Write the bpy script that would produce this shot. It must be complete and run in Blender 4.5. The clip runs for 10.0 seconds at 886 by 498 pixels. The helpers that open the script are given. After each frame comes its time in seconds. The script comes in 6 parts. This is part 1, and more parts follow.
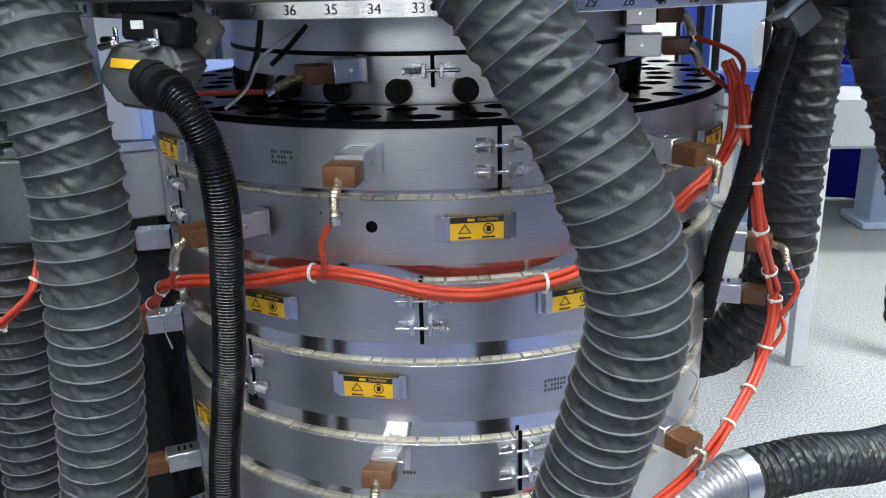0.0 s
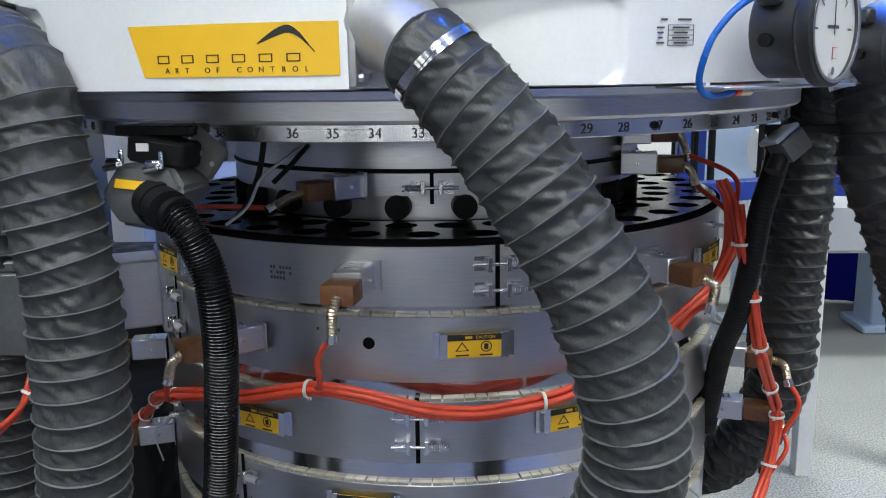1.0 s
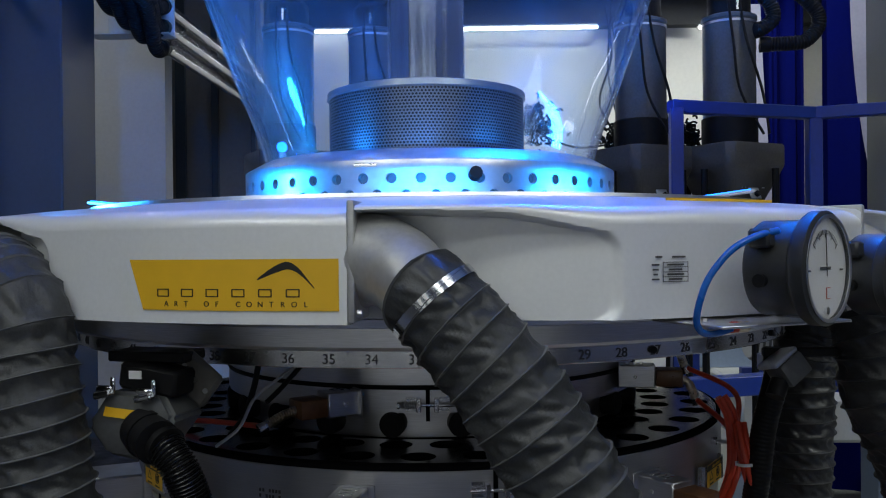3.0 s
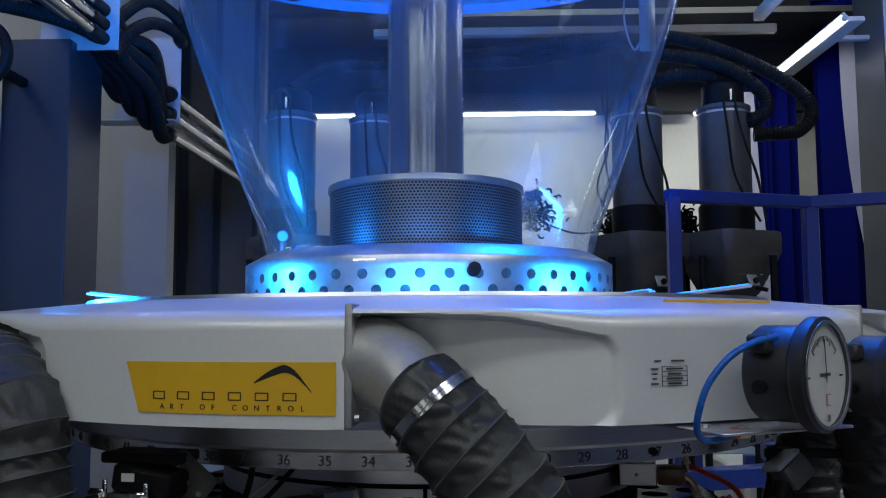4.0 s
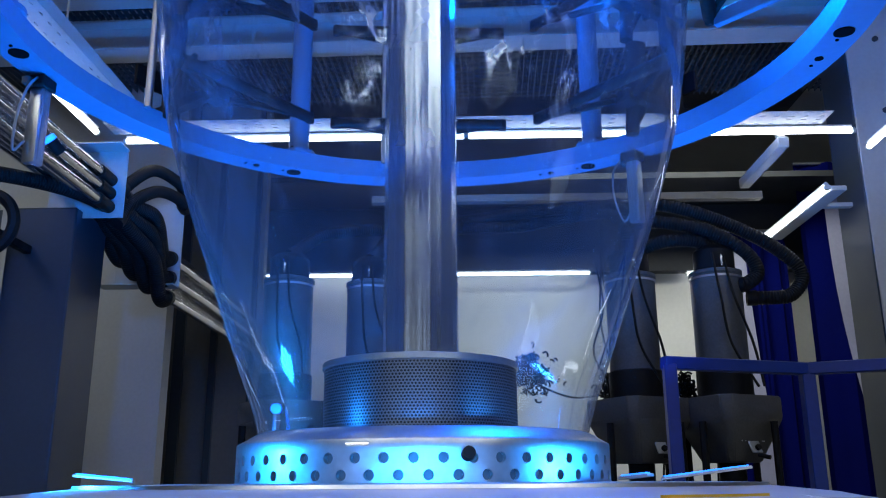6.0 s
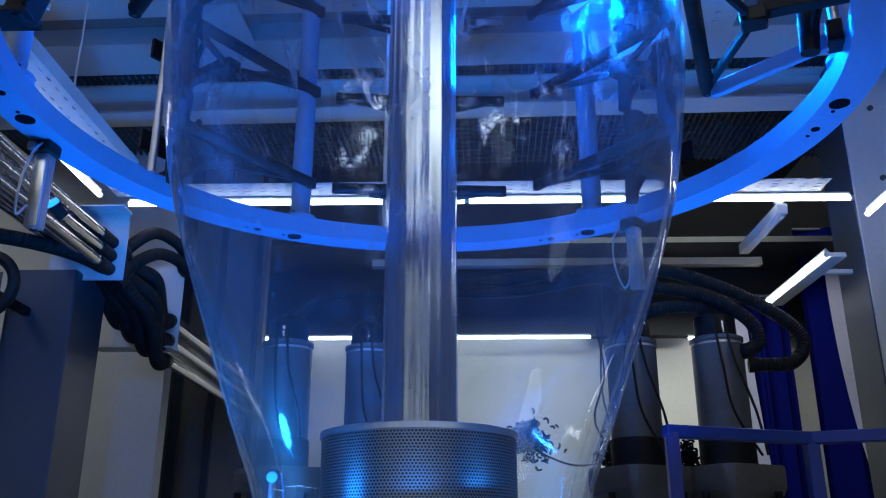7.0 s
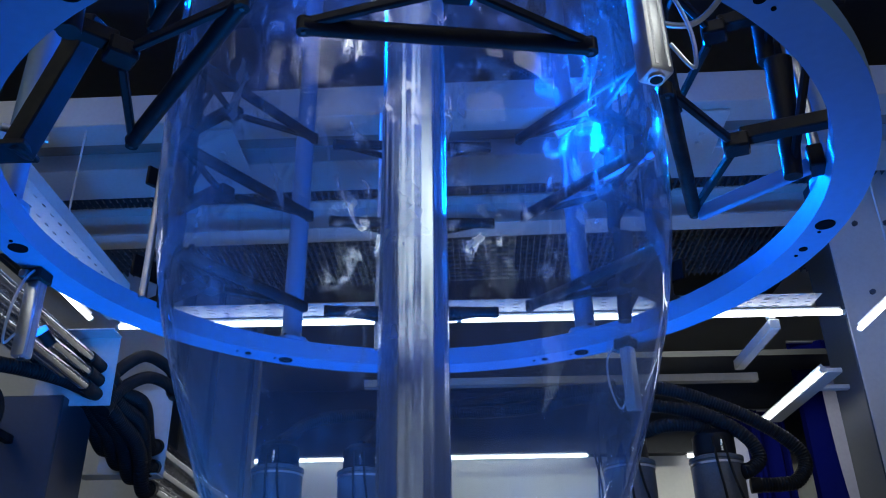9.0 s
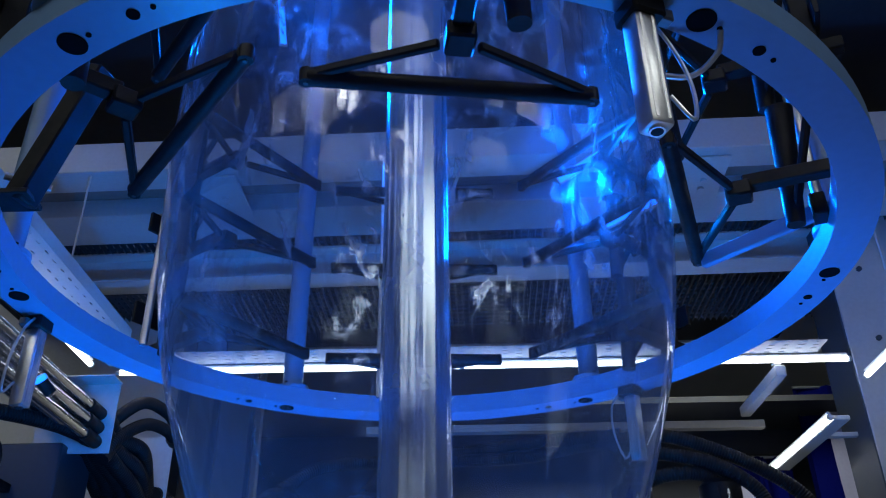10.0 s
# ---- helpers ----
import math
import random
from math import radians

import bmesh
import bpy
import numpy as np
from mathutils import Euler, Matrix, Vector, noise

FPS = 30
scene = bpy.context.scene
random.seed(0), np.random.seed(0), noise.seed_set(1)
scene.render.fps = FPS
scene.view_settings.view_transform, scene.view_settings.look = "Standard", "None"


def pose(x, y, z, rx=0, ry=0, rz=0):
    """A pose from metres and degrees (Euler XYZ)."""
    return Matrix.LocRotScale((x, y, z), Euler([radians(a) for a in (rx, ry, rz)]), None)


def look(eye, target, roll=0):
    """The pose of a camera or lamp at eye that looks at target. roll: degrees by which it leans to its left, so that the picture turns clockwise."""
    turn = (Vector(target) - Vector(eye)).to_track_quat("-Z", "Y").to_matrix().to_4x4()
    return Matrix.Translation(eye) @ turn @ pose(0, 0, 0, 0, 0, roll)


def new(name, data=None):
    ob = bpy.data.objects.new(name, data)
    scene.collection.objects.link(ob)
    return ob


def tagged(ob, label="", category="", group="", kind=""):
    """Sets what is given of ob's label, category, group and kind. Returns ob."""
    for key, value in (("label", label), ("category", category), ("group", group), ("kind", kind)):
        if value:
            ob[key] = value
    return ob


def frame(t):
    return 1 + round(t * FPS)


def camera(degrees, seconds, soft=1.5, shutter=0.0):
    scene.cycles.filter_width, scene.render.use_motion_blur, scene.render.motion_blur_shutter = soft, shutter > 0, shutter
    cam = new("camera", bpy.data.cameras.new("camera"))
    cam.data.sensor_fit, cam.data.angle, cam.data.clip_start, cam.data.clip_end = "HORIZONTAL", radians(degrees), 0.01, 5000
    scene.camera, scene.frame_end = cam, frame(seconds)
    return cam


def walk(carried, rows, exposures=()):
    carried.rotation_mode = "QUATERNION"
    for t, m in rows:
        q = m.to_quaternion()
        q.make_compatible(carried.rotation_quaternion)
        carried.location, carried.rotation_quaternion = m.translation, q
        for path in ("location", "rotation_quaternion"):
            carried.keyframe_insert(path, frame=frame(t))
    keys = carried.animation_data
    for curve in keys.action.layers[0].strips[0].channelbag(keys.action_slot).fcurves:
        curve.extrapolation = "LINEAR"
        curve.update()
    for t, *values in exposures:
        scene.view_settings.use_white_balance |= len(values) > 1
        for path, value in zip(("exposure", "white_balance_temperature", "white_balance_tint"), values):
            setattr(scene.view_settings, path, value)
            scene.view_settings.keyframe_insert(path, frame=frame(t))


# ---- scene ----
cam = camera(54.8, 10.0, soft=1.1)
PATH = [
    (0, (0.038, 0.010, 1.564), (-0.039, 1.909, 0.942), -1.5),
    (0.5, (0.041, 0.014, 1.582), (-0.035, 1.946, 1.073), -1.1),
    (1, (0.041, 0.018, 1.594), (-0.033, 1.974, 1.185), -0.9),
    (1.5, (0.038, 0.022, 1.617), (-0.047, 2.001, 1.342), -0.9),
    (2, (0.037, 0.027, 1.632), (-0.037, 2.017, 1.443), -0.6),
    (2.5, (0.036, 0.033, 1.644), (-0.022, 2.030, 1.548), -0.7),
    (4, (0.038, 0.029, 1.679), (-0.014, 2.021, 1.856), -0.3),
    (4.5, (0.038, 0.020, 1.696), (-0.017, 1.999, 1.979), -0.3),
    (5, (0.041, 0.018, 1.705), (-0.001, 1.984, 2.073), -0.2),
    (5.5, (0.043, 0.015, 1.714), (0.000, 1.964, 2.164), -0.5),
    (7, (0.045, 0.010, 1.732), (0.003, 1.896, 2.396), -0.0),
    (7.5, (0.044, 0.011, 1.739), (0.013, 1.874, 2.466), -0.3),
    (8, (0.044, 0.009, 1.745), (0.015, 1.845, 2.538), -0.6),
    (8.5, (0.045, 0.008, 1.752), (0.025, 1.814, 2.611), -1.0),
    (9, (0.045, 0.006, 1.754), (0.025, 1.788, 2.662), -0.9),
    (9.5, (0.047, 0.006, 1.761), (0.016, 1.765, 2.714), -0.8),
    (10, (0.048, 0.007, 1.767), (0.022, 1.741, 2.763), -0.8),
]
EXPOSURE = [(0, -0.05), (1.0, -0.5), (1.5, -0.85), (2.0, -1.45), (2.5, -1.8), (4.0, -2.35), (5.5, -2.45), (10.0, -2.8)]
walk(cam, [(t, look(eye, target, roll)) for t, eye, target, roll in PATH], EXPOSURE)

# ---- world and light: an exhibition hall, lit by unseen cool lamps overhead ----
world = bpy.data.worlds.new("hall")
scene.world = world
world.use_nodes = True
world.node_tree.nodes["Background"].inputs["Color"].default_value = (0.75, 0.82, 1.0, 1)
world.node_tree.nodes["Background"].inputs["Strength"].default_value = 0.02


def area_lamp(name, where, target, power, sx, sy, colour=(1, 1, 1), spread=180):
    d = bpy.data.lights.new(name, "AREA")
    d.energy, d.shape, d.size, d.size_y, d.color = power, "RECTANGLE", sx, sy, colour
    d.spread = radians(spread)
    ob = new(name, d)
    ob.matrix_world = look(where, target)
    return ob


def spot_lamp(name, where, target, power, angle, colour, size=0.02):
    d = bpy.data.lights.new(name, "SPOT")
    d.energy, d.spot_size, d.spot_blend, d.color, d.shadow_soft_size = power, radians(angle), 0.5, colour, size
    ob = new(name, d)
    ob.matrix_world = look(where, target)
    return ob


BLUE = (0.0, 0.215, 1.0)
PALE_BLUE = (0.01, 0.27, 1.0)
COOL = (0.935, 0.985, 0.93)
# upright fill strips added at the unseen front wall; gaps stripe the polished steel
for x in (-5.4, -3.6, -1.9, -0.5, 0.9, 2.6, 4.6):
    area_lamp("front_fill", (x, -5.9, 2.3), (x * 0.94, 1.0, 1.9), 22, 0.75, 3.0, COOL)
for x in (-2.4, 0.3, 3.0):
    area_lamp("overhead_fill", (x, -3.4, 4.85), (x * 0.3, 0.6, 1.2), 42, 1.8, 0.6, COOL, 140)
for x in (-2.4, 0.0, 2.4):
    area_lamp("overhead_fill", (x, -1.1, 4.7), (x * 0.3, 1.0, 1.4), 32, 1.8, 0.6, COOL, 110)
# fills added to brighten the left partition, the back wall and right floor
area_lamp("overhead_fill", (-3.4, 1.6, 4.7), (-2.2, 3.9, 1.6), 36, 1.8, 0.6, COOL, 90)
area_lamp("overhead_fill", (1.2, 4.7, 4.4), (1.2, 6.2, 1.5), 195, 2.4, 0.5, COOL, 120)
area_lamp("overhead_fill", (3.6, 1.2, 4.7), (2.2, 2.3, 0.0), 120, 1.8, 0.6, COOL, 60)
spot_lamp("blue_spot", (0.40, 1.52, 1.79), (0.62, 1.45, 2.62), 105, 120, BLUE, 0.05)
spot_lamp("blue_spot", (-0.54, 1.52, 1.79), (-0.60, 1.45, 2.62), 200, 120, BLUE, 0.05)
spot_lamp("blue_spot", (0.36, 2.05, 1.80), (0.3, 2.2, 2.62), 470, 130, BLUE, 0.05)
spot_lamp("blue_spot", (-0.42, 2.05, 1.80), (-0.3, 2.2, 2.62), 470, 130, BLUE, 0.05)
spot_lamp("blue_spot", (-0.60, 1.36, 1.775), (-0.2, 1.50, 1.74), 70, 165, PALE_BLUE, 0.04)

# unseen fills added at cover height to light the drilled collar blue
area_lamp("collar_fill", (-0.03, 0.985, 1.742), (-0.03, 1.4, 1.752), 2.3, 0.5, 0.010, PALE_BLUE, 50)
area_lamp("collar_fill", (0.50, 1.36, 1.745), (0.10, 1.5, 1.755), 3, 0.2, 0.010, PALE_BLUE, 60)
# narrow spots added to imitate blue reflections on the bubble's back wall
spot_lamp("blue_spot", (-0.46, 2.16, 1.77), (-0.24, 2.02, 2.25), 260, 26, BLUE, 0.02)
spot_lamp("blue_spot", (0.38, 2.16, 1.77), (0.16, 2.03, 2.22), 180, 26, BLUE, 0.02)
# the small lamp on the side air cylinder, shining on the column and the tubes
spot_lamp("blue_spot", (-0.94, 1.86, 2.49), (-1.5, 3.1, 1.95), 130, 120, BLUE, 0.02)
# blue led bars up beside the bubble: two ends and the power of each
BLUE_BARS = [((0.387, 2.26, 3.306), (0.631, 2.2, 3.446), 300), ((0.495, 2.16, 3.078), (0.641, 2.12, 3.131), 180), ((-0.541, 2.26, 3.921), (-0.59, 2.26, 4.309), 200), ((-0.715, 2.2, 3.775), (-0.664, 2.24, 3.867), 80)]


def bar_frame(p, q, target):
    """Stands in the middle of the bar, x along it, -z towards the target."""
    p, q = Vector(p), Vector(q)
    x = (q - p).normalized()
    z = (p + q) / 2 - Vector(target)
    z = (z - x * z.dot(x)).normalized()
    y = z.cross(x)
    m = Matrix((x, y, z)).transposed().to_4x4()
    m.translation = (p + q) / 2
    return m


for p, q, power in BLUE_BARS:
    d = bpy.data.lights.new("blue_bar", "AREA")
    d.energy, d.shape, d.size, d.size_y, d.color = power, "RECTANGLE", (Vector(q) - Vector(p)).length, 0.02, (0.0, 0.15, 1.0)
    d.spread = radians(130)
    ob = new("blue_bar", d)
    ob.matrix_world = bar_frame(p, q, (-0.03, 1.2, 2.75))

# ---- materials ----
def rgb(c):
    return (c[0], c[1], c[2], 1.0)


def material(name, colour, rough=0.5, metal=0.0,  grain=0.0, scale=60.0, stretch=(1, 1, 1), bump=0.0, patch=0.0, patch_scale=4.0, coat=0.0, gloss=0.5, emit=None, strength=0.0):
    """A principled surface with a fine grain and larger patches in colour and roughness."""
    m = bpy.data.materials.new(name)
    m.use_nodes = True
    nt = m.node_tree
    b = nt.nodes["Principled BSDF"]
    b.inputs["Base Color"].default_value = rgb(colour)
    b.inputs["Roughness"].default_value = rough
    b.inputs["Metallic"].default_value = metal
    b.inputs["Coat Weight"].default_value = coat
    b.inputs["Specular IOR Level"].default_value = gloss
    if emit:
        b.inputs["Emission Color"].default_value = rgb(emit)
        b.inputs["Emission Strength"].default_value = strength
    if grain or patch or bump:
        tc = nt.nodes.new("ShaderNodeTexCoord")
        mp = nt.nodes.new("ShaderNodeMapping")
        mp.inputs["Scale"].default_value = stretch
        nt.links.new(tc.outputs["Object"], mp.inputs["Vector"])
        fine = nt.nodes.new("ShaderNodeTexNoise")
        fine.inputs["Scale"].default_value, fine.inputs["Detail"].default_value = scale, 4
        nt.links.new(mp.outputs["Vector"], fine.inputs["Vector"])
        big = nt.nodes.new("ShaderNodeTexNoise")
        big.inputs["Scale"].default_value, big.inputs["Detail"].default_value = patch_scale, 5
        nt.links.new(tc.outputs["Object"], big.inputs["Vector"])
        def ranged(src, spread):
            r = nt.nodes.new("ShaderNodeMapRange")
            r.inputs["From Min"].default_value, r.inputs["From Max"].default_value = 0.3, 0.7
            r.inputs["To Min"].default_value, r.inputs["To Max"].default_value = 1 - spread, 1 + spread
            nt.links.new(src, r.inputs["Value"])
            return r.outputs["Result"]
        mul = nt.nodes.new("ShaderNodeMath"); mul.operation = "MULTIPLY"
        nt.links.new(ranged(fine.outputs["Fac"], grain), mul.inputs[0])
        nt.links.new(ranged(big.outputs["Fac"], patch), mul.inputs[1])
        vm = nt.nodes.new("ShaderNodeVectorMath"); vm.operation = "SCALE"
        vm.inputs[0].default_value = colour
        nt.links.new(mul.outputs[0], vm.inputs["Scale"])
        nt.links.new(vm.outputs["Vector"], b.inputs["Base Color"])
        rm = nt.nodes.new("ShaderNodeMath"); rm.operation = "MULTIPLY"
        rm.inputs[1].default_value = rough
        nt.links.new(ranged(big.outputs["Fac"], min(0.35, patch * 1.5 + grain * 0.5)), rm.inputs[0])
        nt.links.new(rm.outputs[0], b.inputs["Roughness"])
        if bump:
            bp = nt.nodes.new("ShaderNodeBump")
            bp.inputs["Strength"].default_value, bp.inputs["Distance"].default_value = bump, 0.002
            nt.links.new(fine.outputs["Fac"], bp.inputs["Height"])
            nt.links.new(bp.outputs["Normal"], b.inputs["Normal"])
    return m


def film_material():
    """Thin clear plastic film: mostly see-through, glossy, with faint milky streaks drawn upwards."""
    m = bpy.data.materials.new("plastic_film")
    m.use_nodes = True
    nt = m.node_tree
    nt.nodes.remove(nt.nodes["Principled BSDF"])
    out = nt.nodes["Material Output"]
    # blue of the lamps' glow is put into the clear film's own colours
    tr = nt.nodes.new("ShaderNodeBsdfTransparent"); tr.inputs["Color"].default_value = (0.87, 0.935, 0.98, 1)
    gl = nt.nodes.new("ShaderNodeBsdfGlossy"); gl.inputs["Roughness"].default_value = 0.05
    gb = nt.nodes.new("ShaderNodeBsdfGlossy"); gb.inputs["Roughness"].default_value = 0.40
    glo = nt.nodes.new("ShaderNodeMixShader"); glo.inputs["Fac"].default_value = 0.30
    nt.links.new(gl.outputs[0], glo.inputs[1]); nt.links.new(gb.outputs[0], glo.inputs[2])
    hz = nt.nodes.new("ShaderNodeBsdfTranslucent"); hz.inputs["Color"].default_value = (0.55, 0.78, 1.0, 1)
    df = nt.nodes.new("ShaderNodeBsdfDiffuse"); df.inputs["Color"].default_value = (0.72, 0.82, 1.0, 1)
    tc = nt.nodes.new("ShaderNodeTexCoord")
    mp = nt.nodes.new("ShaderNodeMapping"); mp.inputs["Scale"].default_value = (1, 1, 0.45)
    nt.links.new(tc.outputs["Object"], mp.inputs["Vector"])
    n1 = nt.nodes.new("ShaderNodeTexNoise"); n1.inputs["Scale"].default_value, n1.inputs["Detail"].default_value = 7, 12
    n1.inputs["Distortion"].default_value = 1.3
    nt.links.new(mp.outputs["Vector"], n1.inputs["Vector"])
    n2 = nt.nodes.new("ShaderNodeTexNoise"); n2.inputs["Scale"].default_value, n2.inputs["Detail"].default_value = 13, 6
    nt.links.new(mp.outputs["Vector"], n2.inputs["Vector"])
    bp = nt.nodes.new("ShaderNodeBump"); bp.inputs["Distance"].default_value = 0.03
    nt.links.new(n2.outputs["Fac"], bp.inputs["Height"])
    # the film is smooth at its root and crinkles in patches where it sets, higher up
    sep = nt.nodes.new("ShaderNodeSeparateXYZ"); nt.links.new(tc.outputs["Object"], sep.inputs[0])
    hi = nt.nodes.new("ShaderNodeMapRange")
    hi.inputs["From Min"].default_value, hi.inputs["From Max"].default_value = 2.35, 2.85
    hi.inputs["To Min"].default_value, hi.inputs["To Max"].default_value = 0.04, 0.5
    nt.links.new(sep.outputs["Z"], hi.inputs["Value"])
    n3 = nt.nodes.new("ShaderNodeTexNoise"); n3.inputs["Scale"].default_value, n3.inputs["Detail"].default_value = 4.5, 2
    nt.links.new(tc.outputs["Object"], n3.inputs["Vector"])
    pt = nt.nodes.new("ShaderNodeMapRange"); pt.inputs["From Min"].default_value, pt.inputs["From Max"].default_value = 0.45, 0.6
    nt.links.new(n3.outputs["Fac"], pt.inputs["Value"])
    cr = nt.nodes.new("ShaderNodeMath"); cr.operation = "MULTIPLY"
    nt.links.new(hi.outputs["Result"], cr.inputs[0]); nt.links.new(pt.outputs["Result"], cr.inputs[1])
    nt.links.new(cr.outputs[0], bp.inputs["Strength"])
    nt.links.new(bp.outputs["Normal"], gl.inputs["Normal"])
    lw = nt.nodes.new("ShaderNodeLayerWeight"); lw.inputs["Blend"].default_value = 0.5
    r = nt.nodes.new("ShaderNodeMapRange")
    r.inputs["From Min"].default_value, r.inputs["From Max"].default_value = 0.57, 0.70
    r.inputs["To Min"].default_value, r.inputs["To Max"].default_value = 0.017, 0.05
    nt.links.new(n1.outputs["Fac"], r.inputs["Value"])
    g = nt.nodes.new("ShaderNodeMapRange")
    g.inputs["To Min"].default_value, g.inputs["To Max"].default_value = 0.018, 0.85
    pw = nt.nodes.new("ShaderNodeMath"); pw.operation = "POWER"; pw.inputs[1].default_value = 2.3
    nt.links.new(lw.outputs["Facing"], pw.inputs[0])
    nt.links.new(pw.outputs[0], g.inputs["Value"])
    both = nt.nodes.new("ShaderNodeMixShader"); both.inputs["Fac"].default_value = 0.5
    nt.links.new(hz.outputs[0], both.inputs[1]); nt.links.new(df.outputs[0], both.inputs[2])
    a = nt.nodes.new("ShaderNodeMixShader"); bsh = nt.nodes.new("ShaderNodeMixShader")
    nt.links.new(tr.outputs[0], a.inputs[1]); nt.links.new(both.outputs[0], a.inputs[2])
    # bright crinkled flecks paint in the hall's broken reflections, thickest where the film sets
    wm = nt.nodes.new("ShaderNodeMapping"); wm.inputs["Scale"].default_value = (1, 1, 0.6)
    wm.inputs["Location"].default_value = (3.1, 1.7, 0.4)
    nt.links.new(tc.outputs["Object"], wm.inputs["Vector"])
    wn = nt.nodes.new("ShaderNodeTexNoise"); wn.inputs["Scale"].default_value, wn.inputs["Detail"].default_value = 9, 9
    wn.inputs["Distortion"].default_value = 2.2
    nt.links.new(wm.outputs["Vector"], wn.inputs["Vector"])
    wr = nt.nodes.new("ShaderNodeMapRange")
    wr.inputs["From Min"].default_value, wr.inputs["From Max"].default_value = 0.52, 0.66
    nt.links.new(wn.outputs["Fac"], wr.inputs["Value"])
    ws = nt.nodes.new("ShaderNodeMath"); ws.operation = "MULTIPLY"
    nt.links.new(wr.outputs["Result"], ws.inputs[0]); nt.links.new(cr.outputs[0], ws.inputs[1])
    wa = nt.nodes.new("ShaderNodeMath"); wa.operation = "MULTIPLY_ADD"; wa.use_clamp = True
    wa.inputs[1].default_value = 1.6
    nt.links.new(ws.outputs[0], wa.inputs[0]); nt.links.new(g.outputs["Result"], wa.inputs[2])
    nt.links.new(wa.outputs[0], bsh.inputs["Fac"])
    wh = nt.nodes.new("ShaderNodeMath"); wh.operation = "MULTIPLY_ADD"; wh.use_clamp = True
    wh.inputs[1].default_value = 0.6
    nt.links.new(ws.outputs[0], wh.inputs[0]); nt.links.new(r.outputs["Result"], wh.inputs[2])
    nt.links.new(wh.outputs[0], a.inputs["Fac"])
    nt.links.new(a.outputs[0], bsh.inputs[1]); nt.links.new(glo.outputs[0], bsh.inputs[2])
    nt.links.new(bsh.outputs[0], out.inputs["Surface"])
    return m


def glass_material():
    m = bpy.data.materials.new("clear_cover")
    m.use_nodes = True
    nt = m.node_tree
    nt.nodes.remove(nt.nodes["Principled BSDF"])
    tr = nt.nodes.new("ShaderNodeBsdfTransparent"); gl = nt.nodes.new("ShaderNodeBsdfGlossy")
    gl.inputs["Roughness"].default_value = 0.03
    mx = nt.nodes.new("ShaderNodeMixShader")
    mx.inputs["Fac"].default_value = 0.07
    nt.links.new(tr.outputs[0], mx.inputs[1]); nt.links.new(gl.outputs[0], mx.inputs[2])
    nt.links.new(mx.outputs[0], nt.nodes["Material Output"].inputs["Surface"])
    return m


def punched_material():
    """Sheet steel with staggered round holes too small to pick apart, on a drum (angle and height)."""
    m = bpy.data.materials.new("punched_steel")
    m.use_nodes = True
    nt = m.node_tree
    b = nt.nodes["Principled BSDF"]
    b.inputs["Metallic"].default_value, b.inputs["Roughness"].default_value = 1.0, 0.3
    tc = nt.nodes.new("ShaderNodeTexCoord"); sp = nt.nodes.new("ShaderNodeSeparateXYZ")
    nt.links.new(tc.outputs["Object"], sp.inputs[0])

    def math(op, a, c):
        n = nt.nodes.new("ShaderNodeMath"); n.operation = op
        for i, v in enumerate((a, c)):
            if v is None:
                continue
            if isinstance(v, (int, float)):
                n.inputs[i].default_value = v
            else:
                nt.links.new(v, n.inputs[i])
        return n.outputs[0]
    pitch = 0.0062
    u = math("MULTIPLY", math("ARCTAN2", sp.outputs["Y"], sp.outputs["X"]), 0.182 / pitch)
    v = math("DIVIDE", sp.outputs["Z"], pitch * 0.87)
    row = math("FLOOR", v, None)
    shift = math("MULTIPLY", math("MODULO", row, 2.0), 0.5)
    du = math("SUBTRACT", math("FRACT", math("ADD", math("ADD", u, shift), 500.0), None), 0.5)
    dv = math("SUBTRACT", math("FRACT", v, None), 0.5)
    d = math("SQRT", math("ADD", math("MULTIPLY", du, du), math("MULTIPLY", dv, dv)), None)
    hole = math("LESS_THAN", d, 0.35)
    mix = nt.nodes.new("ShaderNodeMix"); mix.data_type = "RGBA"
    nt.links.new(hole, mix.inputs["Factor"])
    mix.inputs[6].default_value, mix.inputs[7].default_value = (0.34, 0.35, 0.38, 1), (0.02, 0.02, 0.022, 1)
    nt.links.new(mix.outputs[2], b.inputs["Base Color"])
    met = math("SUBTRACT", 1.0, hole)
    nt.links.new(met, b.inputs["Metallic"])
    return m


STEEL = material("brushed_steel", (0.62, 0.62, 0.65), 0.34, 1.0, 0.10, 40, (1, 1, 30), 0.04, 0.12, 5)
BAND = material("heater_band_steel", (0.54, 0.54, 0.555), 0.38, 1.0, 0.07, 30, (1, 1, 40), 0.03, 0.14, 6)
BODY = material("polished_die_steel", (0.70, 0.69, 0.68), 0.14, 1.0, 0.12, 30, (1, 1, 25), 0.03, 0.15, 9)
RIM = material("machined_rim_steel", (0.74, 0.74, 0.76), 0.24, 1.0, 0.10, 25, (1, 1, 30), 0.03, 0.12, 5)
CHROME = material("chrome_tube", (0.75, 0.76, 0.78), 0.15, 1.0, 0.06, 12, (1, 1, 0.15), 0.03, 0.1, 6)
ALU = material("anodised_aluminium", (0.72, 0.73, 0.75), 0.33, 1.0, 0.06, 80, (1, 1, 1), 0.02, 0.08, 8)
PAINT = material("silver_white_paint", (0.80, 0.81, 0.82), 0.34, 0.15, 0.02, 200, (1, 1, 1), 0.02, 0.04, 5, coat=0.4)
PLATE = material("dark_oily_plate", (0.05, 0.05, 0.055), 0.18, 0.9, 0.25, 60, (1, 1, 1), 0.05, 0.3, 10)
HOLE = material("dark_bore", (0.006, 0.006, 0.007), 0.9, gloss=0.02)
